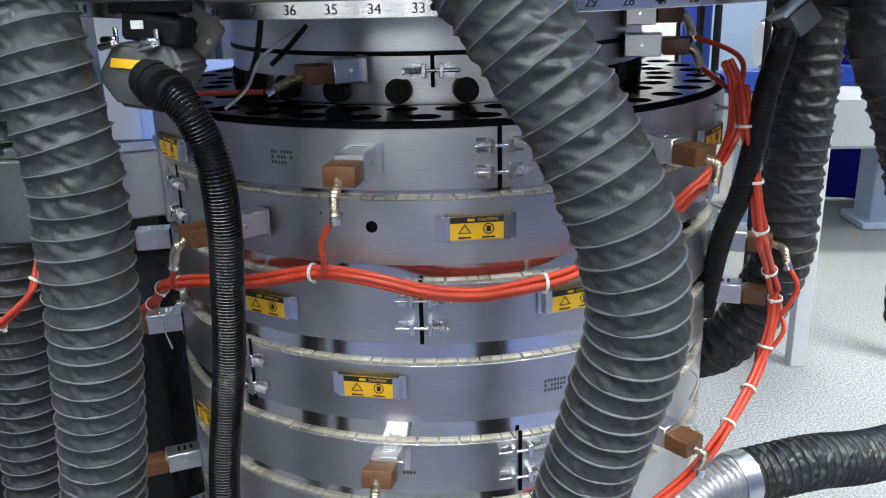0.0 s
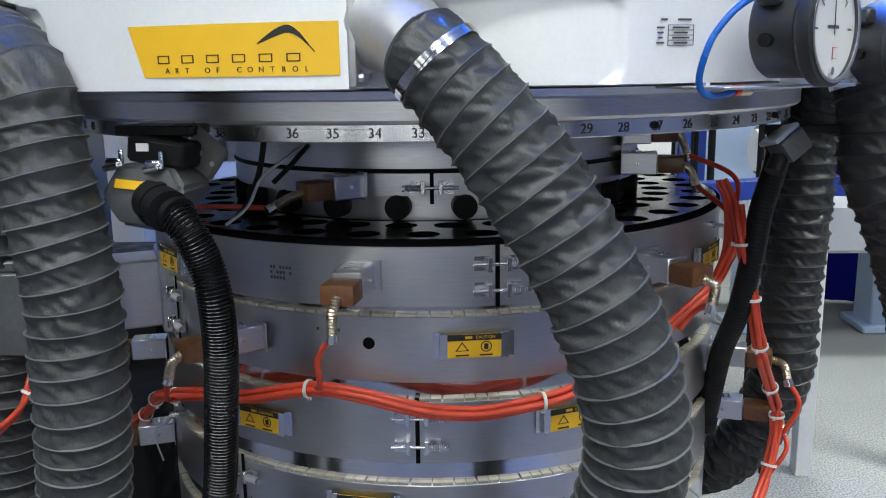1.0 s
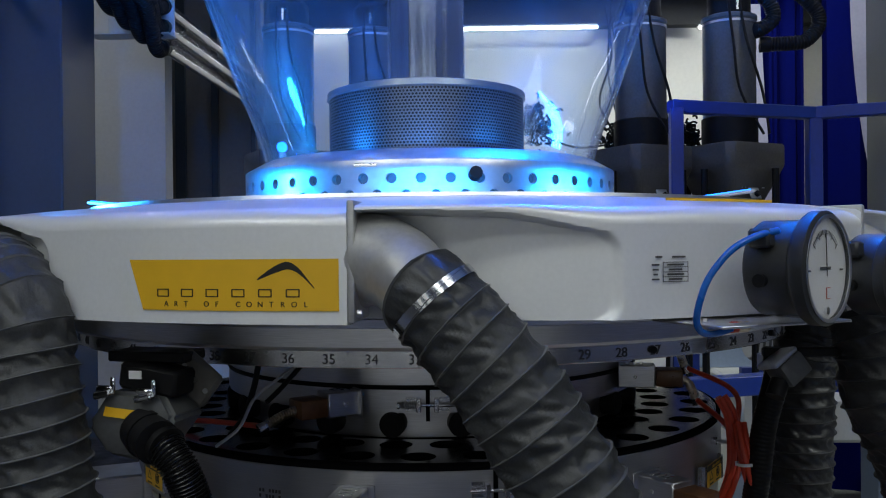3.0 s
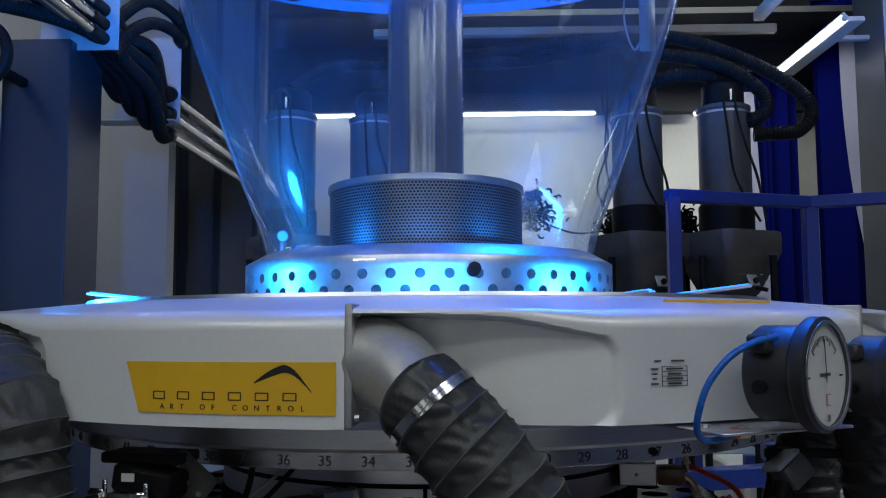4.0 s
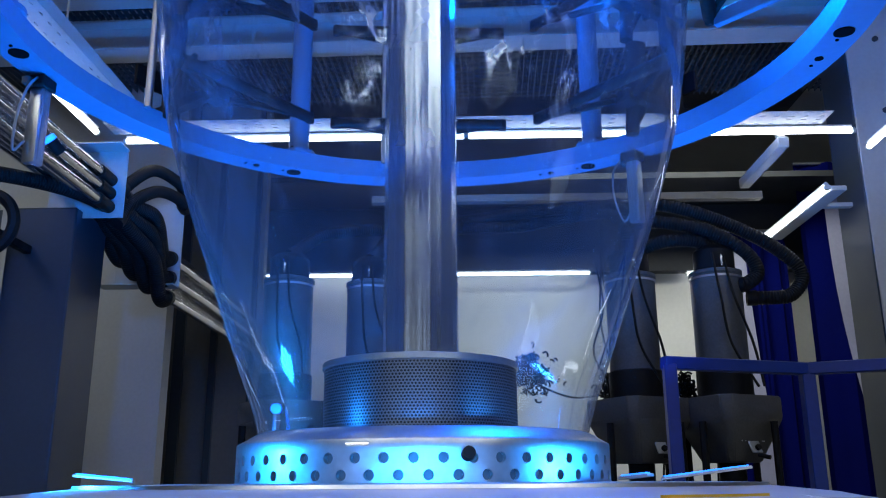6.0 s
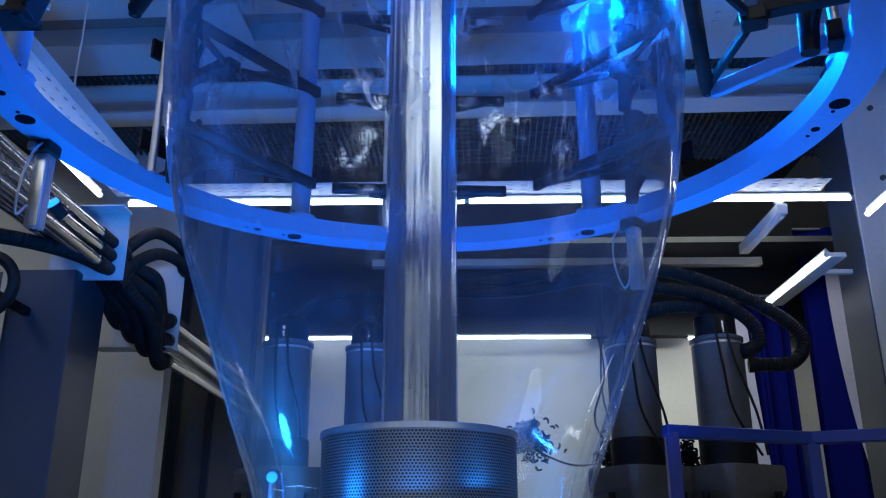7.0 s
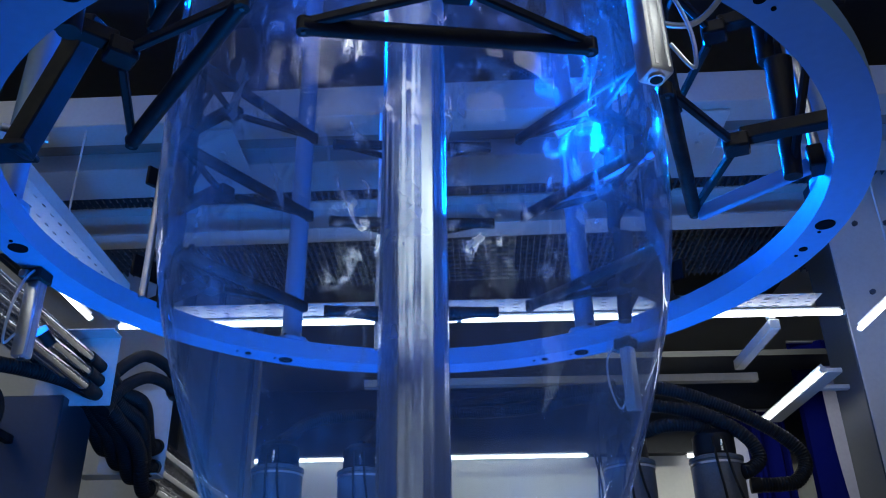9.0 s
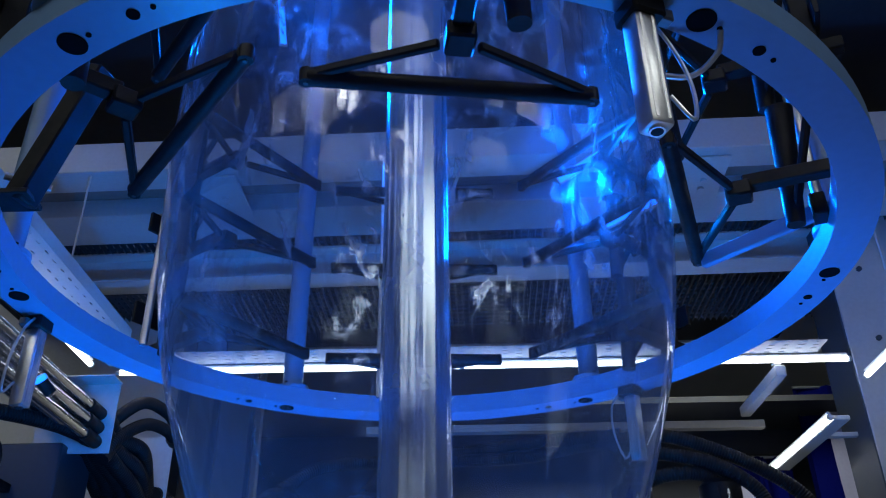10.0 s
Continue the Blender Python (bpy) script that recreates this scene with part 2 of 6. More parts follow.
BLACK = material("black_plastic", (0.008, 0.008, 0.009), 0.52, 0.0, 0.15, 120, (1, 1, 1), 0.05, 0.2, 20, gloss=0.2)
RUBBER = material("black_rubber_hose", (0.005, 0.005, 0.006), 0.24, 0.0, 0.15, 90, (1, 1, 1), 0.05, 0.2, 15, gloss=0.4)
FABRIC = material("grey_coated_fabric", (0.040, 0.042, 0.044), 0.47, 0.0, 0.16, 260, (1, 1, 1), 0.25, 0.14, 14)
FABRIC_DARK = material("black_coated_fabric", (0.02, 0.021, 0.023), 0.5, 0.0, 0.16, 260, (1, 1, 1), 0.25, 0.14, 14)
# same cloth over the ribs, lightened to paint in their highlight
WIRE = material("fabric_over_wire", (0.10, 0.104, 0.108), 0.5, 0.0, 0.15, 200, (1, 1, 1), 0.1, 0.1, 14)
RED = material("red_silicone_cable", (0.62, 0.062, 0.028), 0.38, 0.0, 0.06, 90, (1, 1, 1), 0.03, 0.1, 20)
TIE = material("white_cable_tie", (0.75, 0.75, 0.72), 0.4, 0.0, 0.04, 80, (1, 1, 1), 0.0, 0.05, 10)
PLUG = material("brown_ceramic_plug", (0.15, 0.062, 0.024), 0.42, 0.0, 0.14, 120, (1, 1, 1), 0.08, 0.2, 25)
CREAM = material("cream_mica_strip", (0.50, 0.47, 0.39), 0.42, 0.45, 0.15, 90, (1, 1, 1), 0.05, 0.2, 20)
BRASS = material("braided_conduit", (0.62, 0.52, 0.40), 0.34, 1.0, 0.2, 150, (1, 1, 1), 0.2, 0.15, 20)
YELLOW = material("yellow_sticker", (0.80, 0.46, 0.02), 0.4, 0.0, 0.02, 60, (1, 1, 1), 0.0, 0.03, 10)
INK = material("black_print", (0.015, 0.014, 0.012), 0.5)
ENGRAVED = material("engraved_numerals", (0.06, 0.06, 0.062), 0.5, 0.4)
INK_SOFT = material("grey_engraving", (0.10, 0.10, 0.10), 0.5, 0.3)
GREY_HOUSING = material("grey_cast_housing", (0.11, 0.115, 0.12), 0.38, 0.3, 0.1, 120, (1, 1, 1), 0.06, 0.1, 15)
FEEDER = material("black_feeder_casting", (0.10, 0.095, 0.088), 0.42, 0.2, 0.1, 120, (1, 1, 1), 0.06, 0.1, 15)
BLUE_PAINT = material("blue_rail_paint", (0.012, 0.035, 0.22), 0.35, 0.0, 0.06, 80, (1, 1, 1), 0.03, 0.08, 6)
BLUE_TUBE = material("blue_pneumatic_tube", (0.01, 0.12, 0.50), 0.28, 0.0, 0.04, 60, (1, 1, 1), 0.0, 0.05, 10)
FRAME_GREY = material("blue_grey_frame_paint", (0.036, 0.052, 0.074), 0.42, 0.0, 0.05, 70, (1, 1, 1), 0.04, 0.1, 3)
LIGHT_GREY = material("light_grey_paint", (0.50, 0.51, 0.52), 0.5, 0.0, 0.04, 60, (1, 1, 1), 0.04, 0.08, 2)
# grey paint with the lamps' blue light mixed into its colour
RING_PAINT = material("blue_lit_grey_paint", (0.12, 0.22, 0.37), 0.38, 0.0, 0.04, 60, (1, 1, 1), 0.03, 0.06, 4)
BROWN_GREY = material("brown_grey_panel_paint", (0.20, 0.19, 0.18), 0.5, 0.0, 0.05, 40, (1, 1, 1), 0.03, 0.12, 1.5)
WALL = material("matt_white_wall", (0.62, 0.61, 0.58), 0.7, 0.0, 0.03, 40, (1, 1, 1), 0.05, 0.06, 1.2)
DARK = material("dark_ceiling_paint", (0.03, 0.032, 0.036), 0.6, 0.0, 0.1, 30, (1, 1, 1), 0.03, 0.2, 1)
BANNER = material("blue_banner_print", (0.001, 0.003, 0.08), 0.9, 0.0, 0.04, 50, (1, 1, 1), 0.02, 0.1, 1.5, gloss=0.05)
BANNER_PALE = material("pale_banner_print", (0.30, 0.30, 0.42), 0.6, 0.0, 0.04, 50, (1, 1, 1), 0.02, 0.1, 1.5)
CARPET = material("grey_speckled_carpet", (0.215, 0.22, 0.22), 0.95, 0.0, 0.55, 130, (1, 1, 1), 0.5, 0.10, 1.5)
DIAL = material("white_dial", (0.80, 0.80, 0.78), 0.45, 0.0, 0.01, 60, (1, 1, 1), 0.0, 0.02, 10)
CASE = material("grey_gauge_case", (0.035, 0.037, 0.04), 0.42, 0.2, 0.1, 200, (1, 1, 1), 0.08, 0.1, 20)
LED = material("led_tube", (0.9, 0.9, 0.9), 0.4, emit=(0.93, 0.97, 1.0), strength=42)
BLUE_LED = material("blue_led", (0.1, 0.3, 0.9), 0.4, emit=(0.01, 0.20, 1.0), strength=15)
TUBE = material("drawn_chrome_tube", (0.84, 0.85, 0.87), 0.24, 1.0, 0.10, 38, (1, 1, 0.012), 0.55, 0.12, 6)
CAST = material("satin_cast_aluminium", (0.50, 0.50, 0.49), 0.42, 0.6, 0.06, 160, (1, 1, 1), 0.05, 0.10, 12)
PIPE = material("polished_pipe", (0.70, 0.70, 0.73), 0.2, 1.0, 0.03, 30, (1, 1, 1), 0.0, 0.08, 3)
FILM = film_material()
GLASS = glass_material()
PUNCHED = punched_material()

# ---- building helpers ----
XC, YC = -0.03, 1.645          # the machine's axis
AXIS = Vector((XC, YC, 0))


def polar(angle, r, z):
    """A place round the axis: degrees from the front, to the right."""
    a = radians(angle)
    return Vector((XC + r * math.sin(a), YC - r * math.cos(a), z))


def facing(angle, r, z):
    """A pose on the machine: x to the right seen from outside, y inwards, z up."""
    return Matrix.Translation(polar(angle, r, z)) @ Matrix.Rotation(radians(angle), 4, "Z")


def mesh_of(name, bm, mat, smooth=True):
    """smooth: True (with sharp edges kept), "soft" (all smooth) or False."""
    me = bpy.data.meshes.new(name)
    bm.normal_update()
    bm.to_mesh(me)
    bm.free()
    for m in (mat if isinstance(mat, (list, tuple)) else [mat]):
        me.materials.append(m)
    if smooth:
        me.shade_smooth()
        if smooth != "soft":
            me.set_sharp_from_angle(angle=radians(38))
    return me


def part(name, bm, mat, parent, label="", m=None, smooth=True):
    """Links a bmesh as one mesh object under a thing or under a part."""
    ob = new(name, mesh_of(name, bm, mat, smooth))
    if parent:
        ob.parent = parent
    if m is not None:
        ob.matrix_local = m
    if label:
        tagged(ob, label)
    return ob


def thing(name, label, category, m=None, group="", kind=""):
    ob = new(name)
    ob.empty_display_size = 0.05
    if m is not None:
        ob.matrix_world = m
    return tagged(ob, label, category, group, kind)


def solid(name, bm, mat, label, category="", kind="", m=None, group="", smooth=True):
    ob = part(name, bm, mat, None, "", m, smooth)
    return tagged(ob, label, category, group, kind)


def box(sx, sy, sz, centre=(0, 0, 0), bevel=0.0, m=None, bm=None, seg=1):
    out = bm or bmesh.new()
    b = bmesh.new()
    bmesh.ops.create_cube(b, size=1)
    bmesh.ops.scale(b, vec=(sx, sy, sz), verts=b.verts)
    if bevel:
        bmesh.ops.bevel(b, geom=b.edges[:], offset=bevel, segments=seg, affect="EDGES", profile=0.5)
    bmesh.ops.translate(b, vec=centre, verts=b.verts)
    if m is not None:
        bmesh.ops.transform(b, matrix=m, verts=b.verts)
    join(out, b)
    return out


def join(out, b):
    me = bpy.data.meshes.new("joined")
    b.to_mesh(me)
    b.free()
    out.from_mesh(me)
    bpy.data.meshes.remove(me)


def lathe(profile, seg=96, a0=0.0, a1=360.0, axis=(0, 0, 0), bm=None, closed=False):
    """Turns a profile of (r, z) round the vertical; angles from the front. closed: the profile is a loop."""
    bm = bm or bmesh.new()
    full = abs(a1 - a0) > 359.9
    n = seg if full else seg + 1
    rings = []
    for i in range(n):
        a = radians(a0 + (a1 - a0) * i / seg)
        rings.append([bm.verts.new((axis[0] + r * math.sin(a), axis[1] - r * math.cos(a), axis[2] + z)) for r, z in profile])
    m = len(profile)
    for i in range(seg):
        p, q = rings[i], rings[(i + 1) % n]
        for j in range(m if closed else m - 1):
            k = (j + 1) % m
            vs = [p[j], q[j], q[k], p[k]]
            if profile[j][0] < 1e-6:
                vs = [p[j], q[k], p[k]]
            elif profile[k][0] < 1e-6:
                vs = [p[j], q[j], p[k]]
            try:
                bm.faces.new(vs)
            except ValueError:
                pass
    if closed and not full:
        bm.faces.new(rings[0][::-1]); bm.faces.new(rings[-1])
    bmesh.ops.recalc_face_normals(bm, faces=bm.faces)
    return bm


def rod(a, b, r, seg=12, r2=None, bm=None, caps=True):
    """A straight round bar from a to b."""
    out = bm or bmesh.new()
    a, b = Vector(a), Vector(b)
    d = b - a
    t = bmesh.new()
    bmesh.ops.create_cone(t, cap_ends=caps, segments=seg, radius1=r, radius2=r if r2 is None else r2, depth=d.length)
    bmesh.ops.transform(t, matrix=Matrix.Translation((a + b) / 2) @ d.to_track_quat("Z", "Y").to_matrix().to_4x4(), verts=t.verts)
    join(out, t)
    return out


def curve_points(points, step):
    """A smooth line through the points (Catmull-Rom), in even steps."""
    P = [Vector(p) for p in points]
    P = [P[0] * 2 - P[1]] + P + [P[-1] * 2 - P[-2]]
    fine = []
    for i in range(1, len(P) - 2):
        for k in range(24):
            t = k / 24
            a, b, c, d = P[i - 1], P[i], P[i + 1], P[i + 2]
            fine.append(0.5 * (2 * b + (c - a) * t + (2 * a - 5 * b + 4 * c - d) * t * t + (3 * b - a - 3 * c + d) * t ** 3))
    fine.append(P[-2])
    out, left = [fine[0].copy()], step
    for p, q in zip(fine, fine[1:]):
        L = (q - p).length
        pos = 0.0
        while L - pos >= left and L > 0:
            pos += left
            out.append(p.lerp(q, pos / L))
            left = step
        left -= L - pos
    return out


def sweep(points, radius, seg=16, step=0.01, bm=None, caps=True, shape=None):
    """A tube along a smooth line. shape(s, angle): the radius at a length and an angle."""
    bm = bm or bmesh.new()
    line = curve_points(points, step)
    up = Vector((0.3, -1, 0.2)).normalized()
    rings, s = [], 0.0
    for i, p in enumerate(line):
        t = (line[min(i + 1, len(line) - 1)] - line[max(i - 1, 0)]).normalized()
        up = (up - t * up.dot(t)).normalized()
        side = t.cross(up)
        if i:
            s += (p - line[i - 1]).length
        ring = []
        for k in range(seg):
            a = 2 * math.pi * k / seg
            r = shape(s, a) if shape else radius
            ring.append(bm.verts.new(p + (up * math.cos(a) + side * math.sin(a)) * r))
        rings.append(ring)
    for p, q in zip(rings, rings[1:]):
        for k in range(seg):
            bm.faces.new((p[k], p[(k + 1) % seg], q[(k + 1) % seg], q[k]))
    if caps:
        bm.faces.new(rings[0][::-1]); bm.faces.new(rings[-1])
    return bm


def duct(name, label, points, radius, mats, pitch=0.025, category="hose", seg=88, sag=0.10, seed=0, neck=0.12):
    """A fabric duct on a wire helix: the wire stands proud, and the cloth sags and creases between its turns."""
    off = Vector((seed * 7.3, seed * 3.1, 0))

    def shape(s, a):
        ph = (s / pitch - a / (2 * math.pi)) % 1.0
        d = min(ph, 1 - ph)
        wire = math.exp(-(d / 0.075) ** 2)
        turn = math.floor(s / pitch - a / (2 * math.pi))
        w = ((a + math.pi) % (2 * math.pi) - math.pi) * radius
        p, q = w * 0.62 + s * 0.78, w * 0.78 - s * 0.62
        crease = 0.55 - 1.9 * abs(noise.noise(Vector((p * 92, q * 24, turn * 3.7)) + off))
        crease2 = noise.noise(Vector((p * 45, q * 60, turn * 1.9)) + off)
        fold = noise.noise(Vector((math.cos(a) * 2, math.sin(a) * 2, s * 9)) + off)
        sagging = math.sin(math.pi * ph)
        draw = 1 - neck * (1 - min(1.0, s / 0.20)) ** 2
        return draw * radius * (1 + 0.02 * wire - sag * sagging * (0.5 + 1.1 * crease + 0.7 * crease2) + 0.02 * fold)
    bm = sweep(points, radius, seg, pitch / 9, None, True, shape)
    base = solid(name, bm, mats[0], label, category, smooth="soft")
    # the wire's own line, a thread over the cloth with its highlight painted lighter
    line = curve_points(points, pitch / 9)
    up = Vector((0.3, -1, 0.2)).normalized()
    pts, s = [], 0.0
    for i, p in enumerate(line):
        t = (line[min(i + 1, len(line) - 1)] - line[max(i - 1, 0)]).normalized()
        up = (up - t * up.dot(t)).normalized()
        side = t.cross(up)
        if i:
            s += (p - line[i - 1]).length
        pts.append((p, up.copy(), side.copy(), s))
    wire = bmesh.new()
    prev = None
    for i in range(len(pts) - 1):
        for f in range(4):
            w = f / 4
            p = pts[i][0].lerp(pts[i + 1][0], w)
            u, sd = pts[i][1].lerp(pts[i + 1][1], w), pts[i][2].lerp(pts[i + 1][2], w)
            s = pts[i][3] + (pts[i + 1][3] - pts[i][3]) * w
            a = 2 * math.pi * s / pitch
            n = u * math.cos(a) + sd * math.sin(a)
            t = u.cross(sd)
            c = p + n * radius * 1.014 * (1 - neck * (1 - min(1.0, s / 0.20)) ** 2)
            ring = [wire.verts.new(c + n * (0.0016 * math.cos(k)) + t * (0.0016 * math.sin(k))) for k in (0, 2.1, 4.2)]
            if prev:
                for k in range(3):
                    wire.faces.new((prev[k], prev[(k + 1) % 3], ring[(k + 1) % 3], ring[k]))
            prev = ring
    bmesh.ops.recalc_face_normals(wire, faces=wire.faces)
    part("wire_rib", wire, mats[1], base, "raised wire helix under the cloth")
    return base


def corrugated(name, label, points, radius, mat, pitch=0.006, category="hose", seg=20, depth=0.10):
    bm = sweep(points, radius, seg, pitch / 5, None, True,
               lambda s, a: radius * (1 - depth * 0.5 + depth * 0.5 * math.copysign(abs(math.cos(2 * math.pi * s / pitch)) ** 0.6, math.cos(2 * math.pi * s / pitch))))
    ob = solid(name, bm, mat, label, category)
    for a, b in ((points[0], points[1]), (points[-1], points[-2])):
        a, b = Vector(a), Vector(b)
        part("cuff", rod(a, a + (b - a).normalized() * radius * min(1.6, 0.035 / radius), radius * 1.08, 20), BLACK if radius < 0.045 else mat, ob, "smooth end cuff")
    return ob


def punched(cells, place, depth, bm=None, n=16):
    """A sheet of square cells, each with a hole through it: cells of (u, v, half width, half height, hole u, hole v); place(u, v, inwards) maps to space."""
    bm = bm or bmesh.new()
    for u, v, hu, hv, ru, rv in cells:
        outer, inner, deep = [], [], []
        for k in range(n):
            a = 2 * math.pi * k / n
            c, s = math.cos(a), math.sin(a)
            q = max(abs(c), abs(s))
            outer.append(bm.verts.new(place(u + hu * c / q, v + hv * s / q, 0)))
            inner.append(bm.verts.new(place(u + ru * c, v + rv * s, 0)))
            deep.append(bm.verts.new(place(u + ru * c, v + rv * s, depth)))
        for k in range(n):
            j = (k + 1) % n
            bm.faces.new((outer[k], outer[j], inner[j], inner[k]))
            bm.faces.new((inner[k], inner[j], deep[j], deep[k]))
    bmesh.ops.remove_doubles(bm, verts=bm.verts, dist=1e-5)
    return bm


def text_mesh(body, size, mat, depth=0.0004, spacing=1.0):
    cu = bpy.data.curves.new("lettering", "FONT")
    cu.body, cu.size, cu.extrude, cu.align_x, cu.align_y, cu.space_character = body, size, depth, "CENTER", "CENTER", spacing
    ob = bpy.data.objects.new("lettering", cu)
    scene.collection.objects.link(ob)
    dg = bpy.context.evaluated_depsgraph_get()
    me = bpy.data.meshes.new_from_object(ob.evaluated_get(dg))
    bpy.data.objects.remove(ob)
    bpy.data.curves.remove(cu)
    me.materials.clear()
    me.materials.append(mat)
    return me


def lettering(body, size, mat, parent, m, name="lettering", spacing=1.0, depth=0.0004):
    ob = new(name, text_mesh(body, size, mat, depth, spacing))
    if parent:
        ob.parent = parent
    ob.matrix_local = m @ Matrix.Rotation(radians(90), 4, "X")
    return ob

# ---- the hall ----
def slab(name, x0, x1, y0, y1, z0, z1, mat, label, category="", kind="structure", bevel=0.0):
    bm = box(x1 - x0, y1 - y0, z1 - z0, ((x0 + x1) / 2, (y0 + y1) / 2, (z0 + z1) / 2), bevel)
    return solid(name, bm, mat, label, category, kind)


slab("floor", -7, 7, -6, 9, -0.1, 0.0, CARPET, "grey speckled carpet floor of the hall", "floor")
# unseen ceiling, kept pale so that it bounces light onto the machine
slab("ceiling", -7, 7, -6, 9, 5.0, 5.1, LIGHT_GREY, "unseen ceiling over the hall, added pale to bounce light", "ceiling")
# unseen front wall, dark so that gaps show between the mirrored fill strips
slab("wall_south", -7, 7, -6.2, -6, 0, 5, FRAME_GREY, "unseen dark hall wall added behind the front fill strips", "wall")
slab("wall_west", -7.2, -7, -6, 9, 0, 5, WALL, "plain white hall wall", "wall")
slab("wall_east", 7, 7.2, -6, 9, 0, 5, WALL, "plain white hall wall", "wall")
slab("wall_north", -7, 7, 9, 9.2, 0, 5, WALL, "plain white hall wall", "wall")
# stand partition behind the machine
slab("partition_wall", -1.55, 4.2, 6.2, 6.28, 0, 3.2, WALL, "matt white stand partition behind the machine", "wall")
slab("partition_wall", -2.6, -1.42, 4.15, 4.25, 0, 4.4, LIGHT_GREY, "light grey stand partition beside the machine frame", "wall")
slab("partition_wall", -2.2, -1.20, 5.2, 5.28, 0, 4.4, BROWN_GREY, "brown-grey panel wall between the columns", "wall")
# added low slab that covers the white partition left of the hopper
slab("partition_wall", -1.198, -1.05, 5.2, 5.28, 0, 2.93, BROWN_GREY, "low brown-grey panel added beside the panel wall", "wall")
for x, w in ((-1.72, 0.06), (-1.50, 0.04), (-1.26, 0.03)):
    slab("trim", x, x + w, 5.17, 5.2, 0, 4.4, FRAME_GREY, "narrow upright cover strip on the panel wall", "trim")

# steel frame round the machine
def frame_column(x0, x1, y0, y1, h, label, z=0.0):
    t = thing("frame_column", label, "column", Matrix.Translation(((x0 + x1) / 2, (y0 + y1) / 2, z)))
    sx, sy = x1 - x0, y1 - y0
    part("shaft", box(sx, sy, h, (0, 0, h / 2), 0.006), FRAME_GREY, t)
    part("base_plate", box(sx + 0.12, sy + 0.12, 0.02, (0, 0, 0.01), 0.004), FRAME_GREY, t)
    for dx in (-1, 1):
        for dy in (-1, 1):
            part("bolt", rod((dx * (sx / 2 + 0.035), dy * (sy / 2 + 0.035), 0.02), (dx * (sx / 2 + 0.035), dy * (sy / 2 + 0.035), 0.05), 0.01, 6), STEEL, t)
    return t


frame_column(-1.60, -1.355, 2.95, 3.22, 2.70, "blue-grey painted square steel column of the frame")
col = frame_column(1.65, 2.0, 3.27, 3.52, 3.5, "blue-grey painted steel column with a pale front plate", 1.19)
part("front_plate", box(0.348, 0.010, 3.4, (0.001, -0.131, 1.78), 0.003), LIGHT_GREY, col, "light grey bolted front plate")
for z in (1.66, 1.98, 2.30):
    for x in (-0.05, 0.08):
        part("bolt", rod((x, -0.136, z), (x, -0.148, z), 0.012, 6), FRAME_GREY, col, "dark hexagon bolt head")


# platform over the machine: beams and grating
def grating(x0, x1, y0, y1, z):
    bm = bmesh.new()
    x = x0
    while x < x1:
        box(0.004, y1 - y0, 0.03, (x, (y0 + y1) / 2, z), bm=bm)
        x += 0.032
    y = y0
    while y < y1:
        box(x1 - x0, 0.004, 0.012, ((x0 + x1) / 2, y, z + 0.008), bm=bm)
        y += 0.05
    return solid("floor_grating", bm, FRAME_GREY, "galvanised steel grating of the platform above", "grating", "structure", smooth=False)


def beam(x0, x1, y, z, h=0.14, w=0.08, label="light grey painted steel beam under the platform"):
    bm = box(x1 - x0, w, 0.012, ((x0 + x1) / 2, y, z), 0.002)
    box(x1 - x0, w, 0.012, ((x0 + x1) / 2, y, z + h), 0.002, bm=bm)
    box(x1 - x0, 0.008, h - 0.012, ((x0 + x1) / 2, y, z + h / 2), bm=bm)
    return solid("platform_beam", bm, LIGHT_GREY, label, "beam", "structure")


SKEW = Matrix.Translation((0, 3.4, 0)) @ Matrix.Rotation(radians(-1.7), 4, "Z") @ Matrix.Translation((0, -3.4, 0))
deck_slabs = [beam(-2.4, 2.4, 3.44, 3.60, 0.135, 0.134),
              grating(-2.3, 2.3, 3.27, 3.43, 3.75), grating(-2.3, 2.3, 3.52, 4.32, 3.75),
              slab("platform_beam", -2.4, 2.4, 3.02, 3.26, 3.72, 3.90, LIGHT_GREY, "broad light grey box beam under the platform", "beam", bevel=0.004),
              slab("platform_beam", -2.4, 2.4, 2.70, 2.84, 3.72, 3.86, LIGHT_GREY, "light grey edge beam under the platform", "beam", bevel=0.004),
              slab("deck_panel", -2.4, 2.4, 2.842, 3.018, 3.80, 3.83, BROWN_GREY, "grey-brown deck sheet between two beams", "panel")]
for x in (-0.92, 1.02):
    gs = box(0.26, 0.30, 0.012, (x, 2.90, 3.712), 0.003)
    for dy in (-0.03, 0.03):
        rod((x + 0.05, 2.93 + dy, 3.706), (x + 0.05, 2.93 + dy, 3.696), 0.014, 6, bm=gs)
    deck_slabs.append(solid("gusset_plate", gs, LIGHT_GREY, "light grey bolted gusset plate joining the beams", "plate", "structure"))
for ob in deck_slabs:
    ob.matrix_world = SKEW @ ob.matrix_world
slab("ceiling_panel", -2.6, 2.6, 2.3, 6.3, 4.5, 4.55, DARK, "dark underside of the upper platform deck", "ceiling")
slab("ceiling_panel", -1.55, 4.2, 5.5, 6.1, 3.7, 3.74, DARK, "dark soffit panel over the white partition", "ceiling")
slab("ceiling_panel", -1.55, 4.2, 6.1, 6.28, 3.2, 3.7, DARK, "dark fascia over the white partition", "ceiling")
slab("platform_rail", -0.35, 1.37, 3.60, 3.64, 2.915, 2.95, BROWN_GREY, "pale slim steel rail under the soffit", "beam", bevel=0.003)


